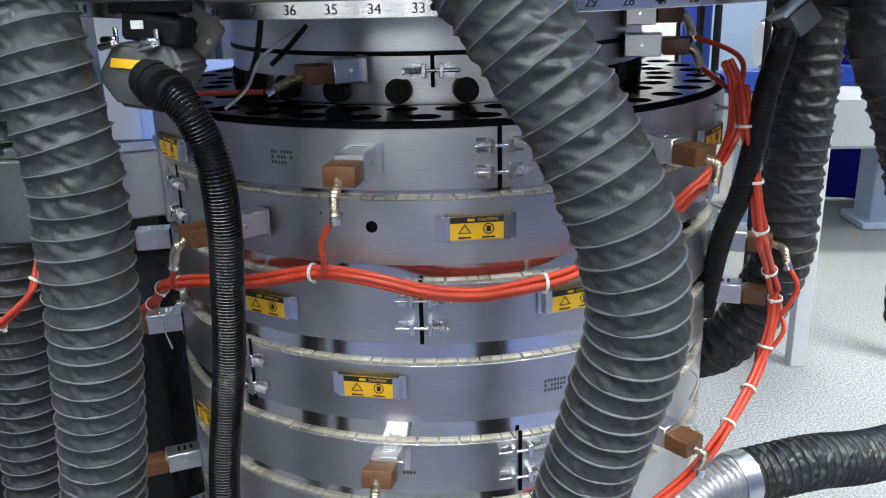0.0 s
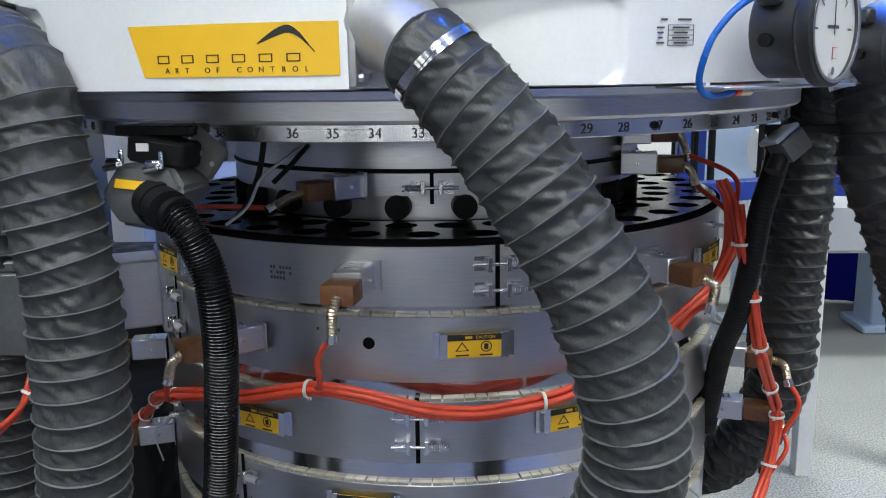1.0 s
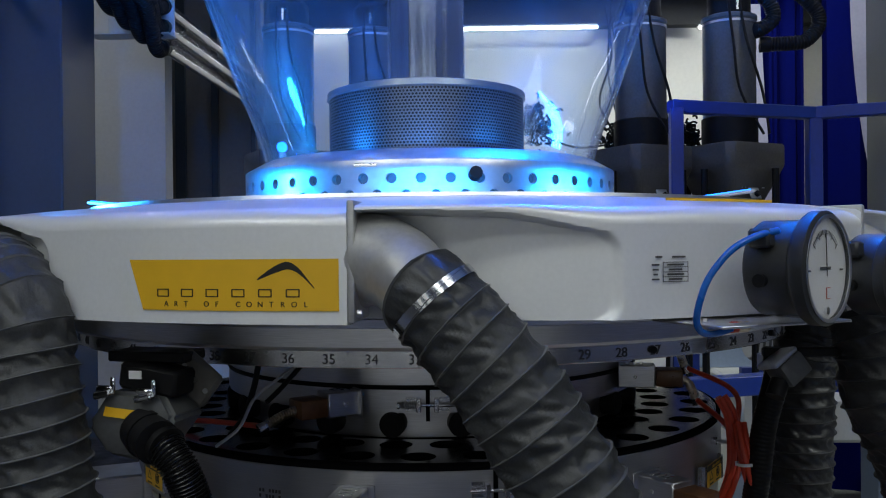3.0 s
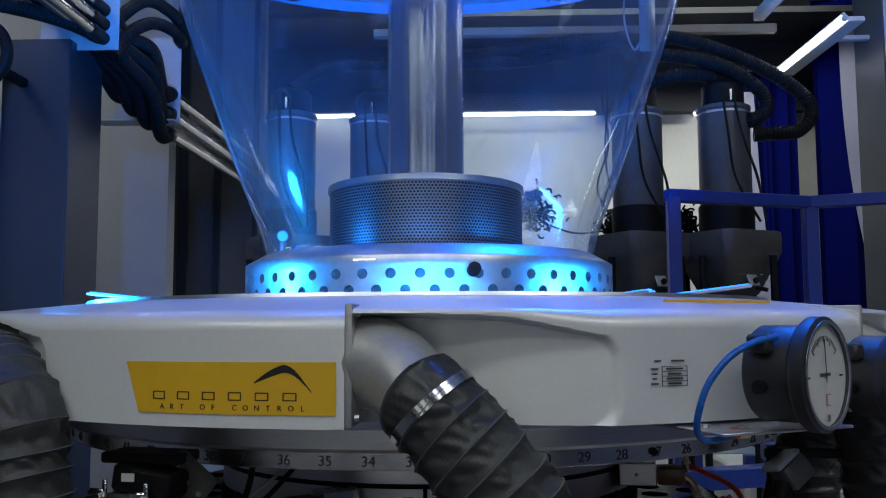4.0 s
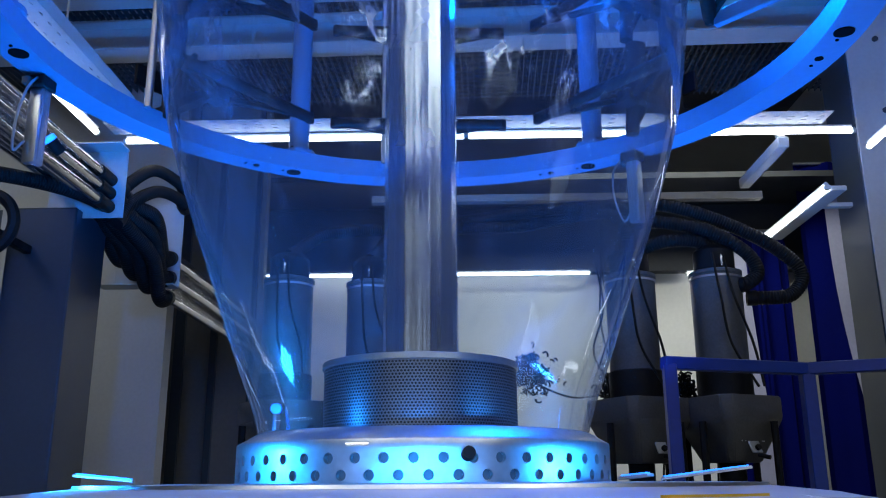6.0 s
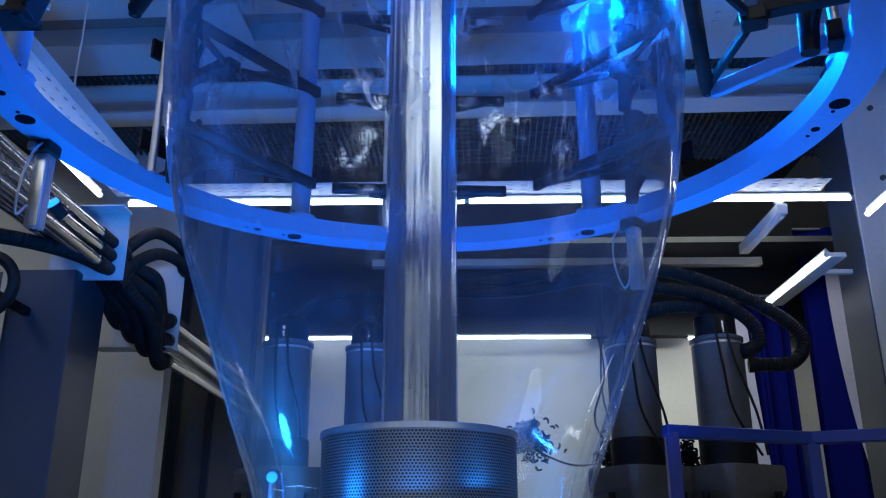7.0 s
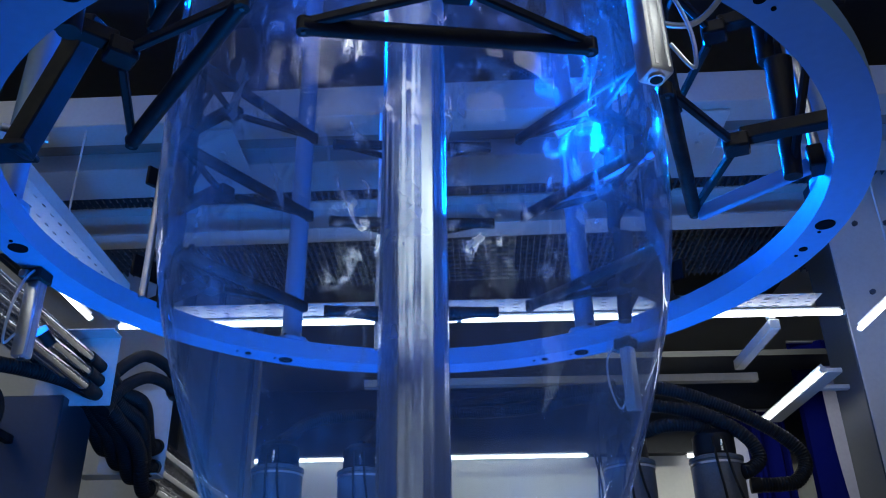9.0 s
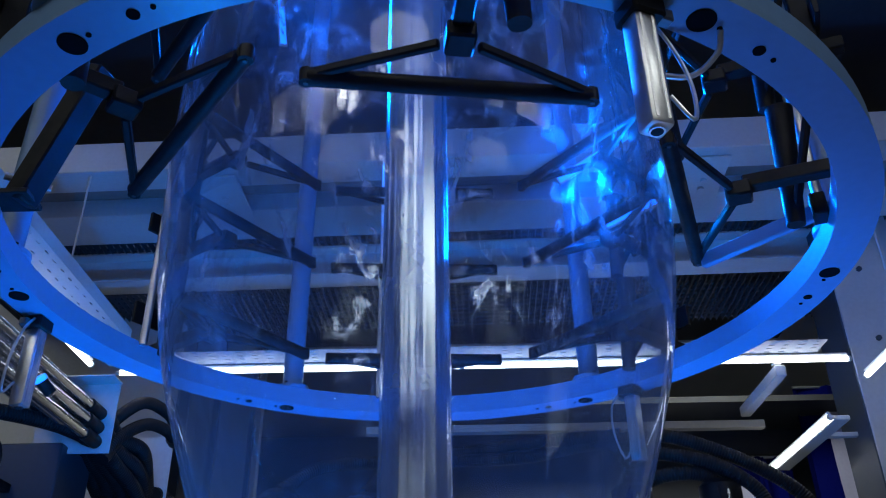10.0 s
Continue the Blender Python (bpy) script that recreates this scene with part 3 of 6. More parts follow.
# lamps: slim tubes on cable trays
def led_tube(a, b, label="slim white led tube lamp glowing under the cable tray"):
    a, b = Vector(a), Vector(b)
    d = (b - a).normalized()
    t = thing("led_tube", label, "lamp", Matrix.Translation((a + b) / 2), "led tubes")
    o = (a + b) / 2
    part("tube", rod(a - o, b - o, 0.011, 12), LED, t)
    part("end_cap", rod(a - o - d * 0.012, a - o, 0.012, 12), LIGHT_GREY, t)
    part("end_cap", rod(b - o, b - o + d * 0.012, 0.012, 12), LIGHT_GREY, t)
    part("backing", rod(a - o + Vector((0, 0, 0.018)), b - o + Vector((0, 0, 0.018)), 0.009, 4), LIGHT_GREY, t)
    return t


for x0, x1 in ((-1.31, -0.62), (-0.60, 0.06), (0.08, 0.86), (0.88, 1.61)):
    led_tube((x0, 3.22, 3.068), (x1, 3.22, 3.068))
t = led_tube((-1.385, 2.25, 3.06), (-1.385, 3.10, 3.06))
part("hanger", rod((0, 0.095, 0.02), (0, 0.095, 0.68), 0.004, 8), LIGHT_GREY, t)
for y in (-0.3, 0.3):
    part("clip", box(0.022, 0.02, 0.072, (0.0, y, 0.052), 0.002), LIGHT_GREY, t, "sheet-steel clip on the tray's flank")
t = led_tube((1.454, 3.16, 2.806), (1.454, 3.87, 2.806), "slim white led tube lamp along the side frame")
part("batten", box(0.065, 0.70, 0.02, (0.048, 0, 0.002), 0.003), LIGHT_GREY, t, "grey sheet-steel batten")
part("stay", box(0.13, 0.03, 0.018, (0.142, -0.12, 0.004), 0.002), LIGHT_GREY, t, "short stay to the column")
t = led_tube((1.62, 2.2, 2.985), (1.62, 3.12, 2.96), "slim white led tube lamp along the side frame")
part("hanger", rod((0, 0.12, 0.015), (0, 0.12, 0.755), 0.005, 8), LIGHT_GREY, t)
led_tube((-1.42, 6.08, 3.185), (0.975, 6.08, 3.185), "slim white led tube lamp over the white partition")
led_tube((1.68, 6.08, 3.17), (1.93, 6.08, 3.17), "short white led lamp over the white partition")


def cable_tray(x0, x1, y0, y1, z, along):
    nu, nv = (int((x1 - x0) / 0.058), 4) if along == "x" else (4, int((y1 - y0) / 0.058))
    hu, hv = (x1 - x0) / nu / 2, (y1 - y0) / nv / 2
    ru, rv = (0.014, 0.004) if along == "x" else (0.004, 0.014)
    cells = [(x0 + hu * (2 * i + 1), y0 + hv * (2 * j + 1), hu, hv, ru, rv) for i in range(nu) for j in range(nv)]
    bm = punched(cells, lambda u, v, d: (u, v, z + d), 0.003, n=8)
    if along == "x":
        for y in (y1,):
            box(x1 - x0, 0.002, 0.05, ((x0 + x1) / 2, y, z + 0.026), bm=bm)
    else:
        for x in (x0, x1):
            box(0.002, y1 - y0, 0.05, (x, (y0 + y1) / 2, z + 0.026), bm=bm)
    return solid("cable_tray", bm, LIGHT_GREY, "white slotted sheet-steel cable tray under the platform", "cable tray", smooth=False)


cable_tray(-1.36, 1.49, 3.085, 3.215, 3.095, "x")
cable_tray(-1.375, -1.20, 1.9, 2.99, 3.10, "y")

# perforated side panel
pp = bmesh.new()
punched([(1.0 * 0.06 * i + 0.03, 0.05 * j, 0.03, 0.025, 0.005, 0.014) for i in range(10) for j in range(50)],
        lambda u, v, d: (-2.2 + u, 2.9 - d, 0.2 + v), -0.003, pp, 8)
solid("perforated_panel", pp, FRAME_GREY, "dark perforated sheet panel on the frame", "panel", smooth=False)

# banners behind the hoppers
def banner(x0, x1, z0, z1, y, label):
    t = thing("banner", label, "banner", Matrix.Translation(((x0 + x1) / 2, y, z0)))
    n = 24
    bm = bmesh.new()
    w = x1 - x0
    rows = []
    for i in range(n + 1):
        x = -w / 2 + w * i / n
        dy = 0.03 * math.sin(i * 0.9) + 0.015 * math.sin(i * 2.1)
        rows.append([bm.verts.new((x, dy + o, z)) for o in (0, 0.006) for z in (0, z1 - z0)])
    for p, q in zip(rows, rows[1:]):
        bm.faces.new((p[0], q[0], q[1], p[1]))
        bm.faces.new((p[2], p[3], q[3], q[2]))
        bm.faces.new((p[1], q[1], q[3], p[3]))
    part("cloth", bm, BANNER, t)
    # pale curved swoosh
    sw = bmesh.new()
    prev = None
    for i in range(30):
        f = i / 29
        x = -w * 0.30 + w * 0.75 * (1 - f) ** 2.2
        z = (z1 - z0) * (0.05 + 0.9 * f)
        hw = 0.05 + 0.03 * math.sin(f * 3)
        e = [sw.verts.new((x - hw, -0.055, z)), sw.verts.new((x + hw, -0.055, z))]
        if prev:
            sw.faces.new((prev[0], prev[1], e[1], e[0]))
        prev = e
    part("swoosh", sw, BANNER_PALE, t, "pale curved printed stripe")
    part("hanging_rod", rod((-w / 2, 0, z1 - z0), (w / 2, 0, z1 - z0), 0.012), ALU, t)
    return t


banner(1.90, 2.36, 0.0, 3.45, 5.95, "dark blue printed banner with a pale swoosh")
banner(2.42, 3.5, 0.0, 3.9, 5.8, "dark blue printed banner with a broad pale swoosh")

t = thing("bracket_arm", "pale square steel tube arm carrying the cable tray", "bracket", Matrix.Translation((1.335, 3.20, 3.030)))
part("tube", box(0.045, 0.50, 0.045, (0, 0.27, -0.006), 0.004), LIGHT_GREY, t)
part("stub", box(0.03, 0.03, 0.05, (0, 0.05, 0.05), 0.002), LIGHT_GREY, t)

# ---- the die with its heater bands ----
die = thing("extrusion_die", "round steel blown-film die with stacked heater bands", "die", Matrix.Translation((XC, YC, 0)))
part("die_body", lathe([(0.0, 0.30), (0.502, 0.30), (0.504, 0.5), (0.505, 0.9), (0.505, 1.360), (0.0, 1.360)], 128), BODY, die, "polished steel core between the bands")
part("die_stand", lathe([(0.30, 0.0), (0.30, 0.30), (0.0, 0.30)], 48), FRAME_GREY, die, "painted round stand on the floor")
BANDS = [(1.281, 1.365, 0.518), (1.172, 1.266, 0.512), (1.052, 1.144, 0.512), (0.925, 1.018, 0.512), (0.802, 0.888, 0.512), (0.675, 0.775, 0.512), (0.55, 0.65, 0.512)]
for k, (z0, z1, r) in enumerate(BANDS):
    part("heater_band", lathe([(r - 0.012, z0), (r - 0.001, z0), (r, z0 + 0.001), (r, z1 - 0.001), (r - 0.001, z1), (r - 0.012, z1)], 128, closed=True), BAND, die, "brushed steel heater band")
    if k:
        bm = bmesh.new()
        n = 200
        for i in range(n):
            w = 2 * math.pi * (r - 0.003) / n
            a = 360 / n * i + 0.4 * noise.noise(Vector((i * 0.7, k, 0)))
            dz = 0.0012 * noise.noise(Vector((i * 1.3, k * 5, 2)))
            box(w * 0.93, 0.009, 0.0048, (0, 0, 0), 0.0006, m=Matrix.Translation(polar(a, r - 0.004, z1 + 0.0028 + 0.6 * dz) - AXIS) @ Matrix.Rotation(radians(a), 4, "Z") @ Matrix.Rotation(0.05 * noise.noise(Vector((i, k, 9))), 4, "Y"), bm=bm)
        tagged(part("mica_strip", bm, CREAM, die, "row of small cream mica segments along the band's upper edge"), kind="stuff")

# dark top plate with two rings of bores
cells = []
plate = bmesh.new()
NA = 36
def plate_place(u, v, d):
    a = radians(u)
    return (v * math.sin(a), -v * math.cos(a), 1.374 - d)
for j, rr in enumerate((0.475, 0.407)):
    for i in range(NA):
        a = 360 / NA * (i + 0.5 * j)
        h = 180 / NA
        cells.append((a, rr, h, 0.034, math.degrees(0.024 / rr), 0.024))
punched(cells, plate_place, 0.02, plate, 16)
part("top_plate", plate, PLATE, die, "dark oily plate with rings of bores")
part("plate_core", lathe([(0.0, 1.360), (0.512, 1.360), (0.517, 1.365), (0.517, 1.371), (0.510, 1.3738)], 128), HOLE, die)
# neck above the plate
part("neck", lathe([(0.352, 1.372), (0.352, 1.410), (0.372, 1.412), (0.372, 1.446), (0.366, 1.449), (0.372, 1.452), (0.372, 1.505), (0.36, 1.53)], 128), STEEL, die, "brushed steel neck above the plate")
part("seal_ring", lathe([(0.371 + 0.004 * math.cos(k * 1.05), 1.449 + 0.004 * math.sin(k * 1.05)) for k in range(6)], 96, closed=True), BLACK, die, "thin black cord in the groove")
for i in range(23):
    a = -6.8 + 360 / 23 * i
    b = rod((0, 0.012, 0), (0, -0.022, 0), 0.019, 20)
    bmesh.ops.bevel(b, geom=[e for e in b.edges if len(e.link_faces) == 2 and e.calc_face_angle(0) > 1], offset=0.002, segments=2, affect="EDGES")
    rod((0, -0.0215, 0), (0, -0.0228, 0), 0.010, 6, bm=b)
    part("cap_screw", b, BLACK, die, "black socket-head cap screw", Matrix.Translation(polar(a, 0.354, 1.3945) - AXIS) @ Matrix.Rotation(radians(a), 4, "Z"))

# ---- the numbered adjusting ring and the air ring ----
ring = thing("adjusting_ring", "polished steel ring engraved with a scale of numbers", "ring", Matrix.Translation((XC, YC, 0)))
part("scale_band", lathe([(0.55, 1.512), (0.619, 1.512), (0.620, 1.513), (0.620, 1.532), (0.619, 1.533), (0.55, 1.533)], 144, closed=True), RIM, ring)
part("upper_rim", lathe([(0.55, 1.534), (0.630, 1.534), (0.634, 1.538), (0.634, 1.560), (0.652, 1.563), (0.655, 1.572), (0.55, 1.575)], 144), STEEL, ring, "stepped steel rim above the scale")
part("underside", lathe([(0.36, 1.5125), (0.56, 1.5125), (0.56, 1.52), (0.36, 1.52)], 96, closed=True), STEEL, ring)
for n in range(1, 77):
    a = (32.8 - n) * 4.737 + 1.5
    a = (a + 180) % 360 - 180
    if abs(a) < 95:
        lettering(str(n), 0.0170, ENGRAVED, ring, Matrix.Translation(polar(a, 0.6203, 1.5222) - AXIS) @ Matrix.Rotation(radians(a), 4, "Z"), "numeral")
for a in (-26.2, 2.2, 28.5, 55):
    part("set_screw", rod((0, 0.004, 0), (0, -0.004, 0), 0.0045, 14), BLACK, ring, "small dark set screw", Matrix.Translation(polar(a, 0.620, 1.5235) - AXIS) @ Matrix.Rotation(radians(a), 4, "Z"))

airring = thing("air_ring", "large silver-white painted air ring with side inlets", "air ring", Matrix.Translation((XC, YC, 0)))
RC = 0.775
INLETS = [-162.5, -111.5, -52.2, -3.8, 45.7, 95.5, 146.5]     # degrees from the front
Z0, Z1 = 1.576, 1.700


def casing_radius(a, z):
    """The casing's outer radius: each of eight inlets has a scoop that is deepest at the elbow and runs out to the full radius."""
    f = min((a - i) % 360.0 for i in INLETS)
    span = 20.9
    if f >= span:
        return RC
    u, v = f / span, (z - Z0) / (Z1 - 0.004 - edge_round(a) - Z0)
    # rounded outline: straight along the top and open below, with round corners at the far end
    du = max(0.0, (u - 0.84) / 0.16)
    dv = max(0.0, abs(v - 0.45) - 0.22) / 0.33
    edge = 1.0 - math.sqrt(du * du + (dv * dv if u > 0.84 else 0.0))
    top = (1.0 - v - 0.10 * u * u) / 0.035
    s = max(0.0, min(1.0, edge / 0.30, top))
    s = s * s * (3 - 2 * s)
    return RC - s * (0.074 * (1 - u) ** 1.25 + 0.0055)


def edge_round(a):
    """Radius of the casing's upper edge: sharp over a scoop, broad elsewhere."""
    u = min((a - i) % 360.0 for i in INLETS) / 20.9
    k = max(0.0, min(1.0, (u - 0.5) / 0.5))
    return 0.005 + 0.015 * k * k * (3 - 2 * k)


def casing():
    bm = bmesh.new()
    angles = []
    for base, nxt in zip(INLETS, INLETS[1:] + [INLETS[0] + 360]):
        rest = nxt - base - 20.9
        angles += [base + 0.001] + [base + 20.9 * i / 120 for i in range(1, 121)] + [base + 20.9 + (rest - 0.01) * i / 26 for i in range(1, 27)]
    rings = []
    for a in angles:
        ra = radians(a)
        er = edge_round(a)
        zs = [Z0 + (Z1 - 0.004 - er - Z0) * i / 72 for i in range(73)]
        col = [(0.60, Z0)] + [(casing_radius(a, Z0 + 0.002) - 0.012, Z0)]
        col += [(casing_radius(a, z) - (0.006 if i == 0 else 0), z) for i, z in enumerate(zs[1:], 1)]
        for t in range(1, 6):
            b = t / 5 * math.pi / 2
            col.append((RC - 1.7 * er * (1 - math.cos(b)), Z1 - 0.004 - er + er * math.sin(b)))
        col += [(0.70, Z1 + 0.004), (0.62, Z1 + 0.012), (0.60, Z1 + 0.014), (0.36, Z1 + 0.014)]
        rings.append([bm.verts.new((r * math.sin(ra), -r * math.cos(ra), z)) for r, z in col])
    n = len(rings)
    for i in range(n):
        p, q = rings[i], rings[(i + 1) % n]
        for j in range(len(p) - 1):
            bm.faces.new((p[j], q[j], q[j + 1], p[j + 1]))
    return bm


part("casing", casing(), PAINT, airring, "silver-white painted sheet casing with scooped inlets")
part("inner_rim", lathe([(0.60, Z1 + 0.0142), (0.598, Z1 + 0.019), (0.42, Z1 + 0.021), (0.36, Z1 + 0.021)], 128), ALU, airring, "flat bright cover plate")


def inlet_elbow():
    """A round elbow out of the scoop's end plate: along the ring, then down and out. In the frame of the inlet."""
    bm = sweep([(0.004, 0.016, 0), (0.024, 0.006, 0.001), (0.045, -0.010, -0.006), (0.062, -0.028, -0.018), (0.080, -0.046, -0.038)], 0.046, 40, 0.005,
               shape=lambda s_, a_: 0.0490 - 0.0080 * min(1.0, s_ / 0.085))
    return bm


for a in INLETS:
    m = Matrix.Translation(polar(a, 0.742, 1.640) - AXIS) @ Matrix.Rotation(radians(a), 4, "Z")
    fl = box(0.008, 0.114, 0.122, (0.004, 0.022, 0.000), 0.0025, seg=2)
    part("inlet_flange", fl, CAST, airring, "flat end plate of the inlet", m)
    part("elbow", inlet_elbow(), CAST, airring, "smooth cast inlet elbow", m)
    for dz in (-0.047, 0.047):
        part("screw", rod((0.009, -0.026, dz * 1.1), (0.014, -0.026, dz * 1.1), 0.0042, 8), STEEL, airring, "", m)

# yellow sign, a nameplate and small marks on the casing
def curved_sheet(a0, a1, r, corners, mat, parent, name, label="", nu=24):
    """A thin sheet bent round the axis; corners give the lower and upper edge's shift at each end."""
    bm = bmesh.new()
    prev = None
    for i in range(nu + 1):
        f = i / nu
        lo, hi = corners(f)
        col = []
        for rr in (r, r + 0.0008):
            for (z, sh) in (lo, hi):
                ang = radians(a0 + (a1 - a0) * f + sh)
                col.append(bm.verts.new((rr * math.sin(ang), -rr * math.cos(ang), z)))
        if prev:
            bm.faces.new((prev[2], col[2], col[3], prev[3]))
            bm.faces.new((prev[0], prev[1], col[1], col[0]))
            bm.faces.new((prev[1], prev[3], col[3], col[1]))
            bm.faces.new((prev[0], col[0], col[2], prev[2]))
        prev = col
    bmesh.ops.recalc_face_normals(bm, faces=bm.faces)
    return part(name, bm, mat, parent, label)


def sign(offset):
    sg = curved_sheet(-21.8 + offset, -4.4 + offset, RC + 0.0006, lambda f: ((1.591, 1.3 * (1 - f)), (1.643, 0.0)), YELLOW, airring, "sign", "golden yellow sign with dark lettering")
    for i in range(6):                                # a row of broad dark marks in place of the maker's name
        a = -18.6 + offset + i * 2.15
        m = Matrix.Translation(polar(a, RC + 0.0016, 1.609) - AXIS) @ Matrix.Rotation(radians(a), 4, "Z")
        bm = bmesh.new()
        for bar in ((0.014, 0.0010, 0, 0.0036), (0.014, 0.0010, 0, -0.0036), (0.0011, 0.0072, -0.0066, 0), (0.0011, 0.0072, 0.0066, 0)):
            box(bar[0], 0.0006, bar[1], (bar[2], 0, bar[3]), bm=bm)
        part("mark", bm, INK, sg, "dark printed block in place of a name", m)
    for i, ch in enumerate("ART OF CONTROL"):
        if ch != " ":
            a = -18.3 + offset + i * 0.88
            lettering(ch, 0.0078, INK, sg, Matrix.Translation(polar(a, RC + 0.0016, 1.5975) - AXIS) @ Matrix.Rotation(radians(a), 4, "Z"), "letter")
    # a leaping curve as a plain shape
    bm = bmesh.new()
    prev = None
    for i in range(15):
        f = i / 14
        a = -10.6 + offset + 4.4 * f
        z = 1.6225 + 0.0155 * math.sin(math.pi * min(1, f * 1.15) * 0.62) - 0.032 * max(0, f - 0.5) ** 1.6 * 2.2
        th = 0.0035 * math.sin(math.pi * min(0.97, f + 0.03)) + 0.0004
        col = [bm.verts.new(polar(a, RC + 0.0018, z + s * th) - AXIS) for s in (-1, 1)]
        if prev:
            bm.faces.new((prev[0], col[0], col[1], prev[1]))
        prev = col
    part("emblem", bm, INK, sg, "dark curved emblem")
    return sg


sign(0)
thing_m = Matrix.Translation(polar(20.9, RC + 0.0012, 1.6255) - AXIS) @ Matrix.Rotation(radians(20.9), 4, "Z")
bm = bmesh.new()
for r_ in range(5):
    box(0.030, 0.0004, 0.0007, (0.006, 0, 0.010 - r_ * 0.005), bm=bm)
for c_ in (-0.009, 0.021):
    box(0.0007, 0.0004, 0.021, (c_, 0, 0.0), bm=bm)
for r_ in range(4):
    box(0.020 - 0.004 * (r_ % 2), 0.0004, 0.0018, (0.006, 0, 0.0075 - r_ * 0.005), bm=bm)
    box(0.009 - 0.002 * (r_ % 3), 0.0004, 0.0018, (-0.018, 0, 0.0075 - r_ * 0.005), bm=bm)
box(0.016, 0.0004, 0.002, (0.010, 0, 0.0155), bm=bm)
box(0.008, 0.0004, 0.002, (-0.014, 0, 0.0155), bm=bm)
part("nameplate", bm, INK_SOFT, airring, "small printed data table with unreadable lines", thing_m)
curved_sheet(24, 38, 0.712, lambda f: ((1.7030, 0), (1.7062, 0)), YELLOW, airring, "top_label", "yellow label along the casing's upper edge")

# ---- lip collar, inner cage, tube and film ----
collar = thing("lip_collar", "bright aluminium air lip collar drilled with round holes", "collar", Matrix.Translation((XC, YC, 0)))
cells = []
NC = 48
for j, z in enumerate((1.757, 1.732)):
    for i in range(NC):
        cells.append((360 / NC * (i + 0.5 * j), z, 180 / NC, 0.0125, math.degrees(0.0083 / 0.34), 0.0083))
bm = punched(cells, lambda u, v, d: ((0.34 - d) * math.sin(radians(u)), -(0.34 - d) * math.cos(radians(u)), v), 0.012, n=16)
part("drilled_wall", bm, ALU, collar, "aluminium wall with two rows of holes")
part("upper_lip", lathe([(0.334, 1.7695), (0.340, 1.7695), (0.340, 1.7845), (0.3392, 1.7858), (0.308, 1.8035), (0.300, 1.806), (0.285, 1.800), (0.285, 1.785)], 128), ALU, collar, "sloping machined lip")
part("mesh_lining", lathe([(0.330, 1.715), (0.330, 1.77)], 96), GREY_HOUSING, collar, "dark mesh behind the holes")
part("foot", lathe([(0.334, 1.714), (0.342, 1.714), (0.342, 1.7195), (0.334, 1.7195)], 128, closed=True), ALU, collar)
part("deck", lathe([(0.10, 1.795), (0.29, 1.795)], 96), STEEL, collar, "steel deck inside the lip")
part("lever", rod((0, 0, 0), (0, -0.012, 0.004), 0.010, 14), BLACK, collar, "small dark plug in a hole", Matrix.Translation(polar(13.5, 0.342, 1.760) - AXIS) @ Matrix.Rotation(radians(13.5), 4, "Z"))
part("sight_tube", rod((-0.018, -0.004, 0), (0.018, -0.004, 0), 0.0028, 8), CHROME, collar, "", Matrix.Translation(polar(-14, 0.341, 1.777) - AXIS) @ Matrix.Rotation(radians(-14), 4, "Z"))

cage = thing("cooling_cage", "round perforated steel cooling cage inside the film bubble", "cage", Matrix.Translation((XC - 0.006, YC, 1.80)))
part("drum", lathe([(0.182, 0.0), (0.182, 0.125)], 128), PUNCHED, cage, "fine perforated steel drum")
part("lid", lathe([(0.0, 0.138), (0.178, 0.138), (0.185, 0.136), (0.186, 0.126), (0.181, 0.124)], 96), ALU, cage, "turned aluminium lid")
part("hub", lathe([(0.0735, 0.138), (0.105, 0.138), (0.104, 0.146), (0.0735, 0.152)], 64), ALU, cage)
def drawn_tube(r, z0, z1, n=160):
    """A tube whose wall waves very slightly round its girth, as drawing leaves it."""
    bm = bmesh.new()
    rings = []
    for z in (z0, z1):
        ring = []
        for i in range(n):
            a = 2 * math.pi * i / n
            q = r + 0.0007 * math.sin(11 * a + 0.6) + 0.0005 * math.sin(19 * a + 2.0) + 0.00015 * math.sin(31 * a)
            ring.append(bm.verts.new((q * math.sin(a), -q * math.cos(a), z)))
        rings.append(ring)
    for i in range(n):
        bm.faces.new((rings[0][i], rings[0][(i + 1) % n], rings[1][(i + 1) % n], rings[1][i]))
    return bm


part("tube", drawn_tube(0.0725, 0.138, 2.6), TUBE, cage, "tall polished tube up the middle of the bubble")

FILM_PROFILE = [(1.800, 0.296), (1.82, 0.304), (1.907, 0.340), (2.008, 0.376), (2.11, 0.413), (2.212, 0.450), (2.316, 0.483), (2.42, 0.511), (2.55, 0.531), (2.68, 0.544), (2.82, 0.547), (2.95, 0.547), (3.15, 0.545), (3.6, 0.545), (4.3, 0.545)]


def film_radius(z):
    for (za, ra), (zb, rb) in zip(FILM_PROFILE, FILM_PROFILE[1:]):
        if z <= zb:
            return ra + (rb - ra) * (z - za) / (zb - za)
    return FILM_PROFILE[-1][1]


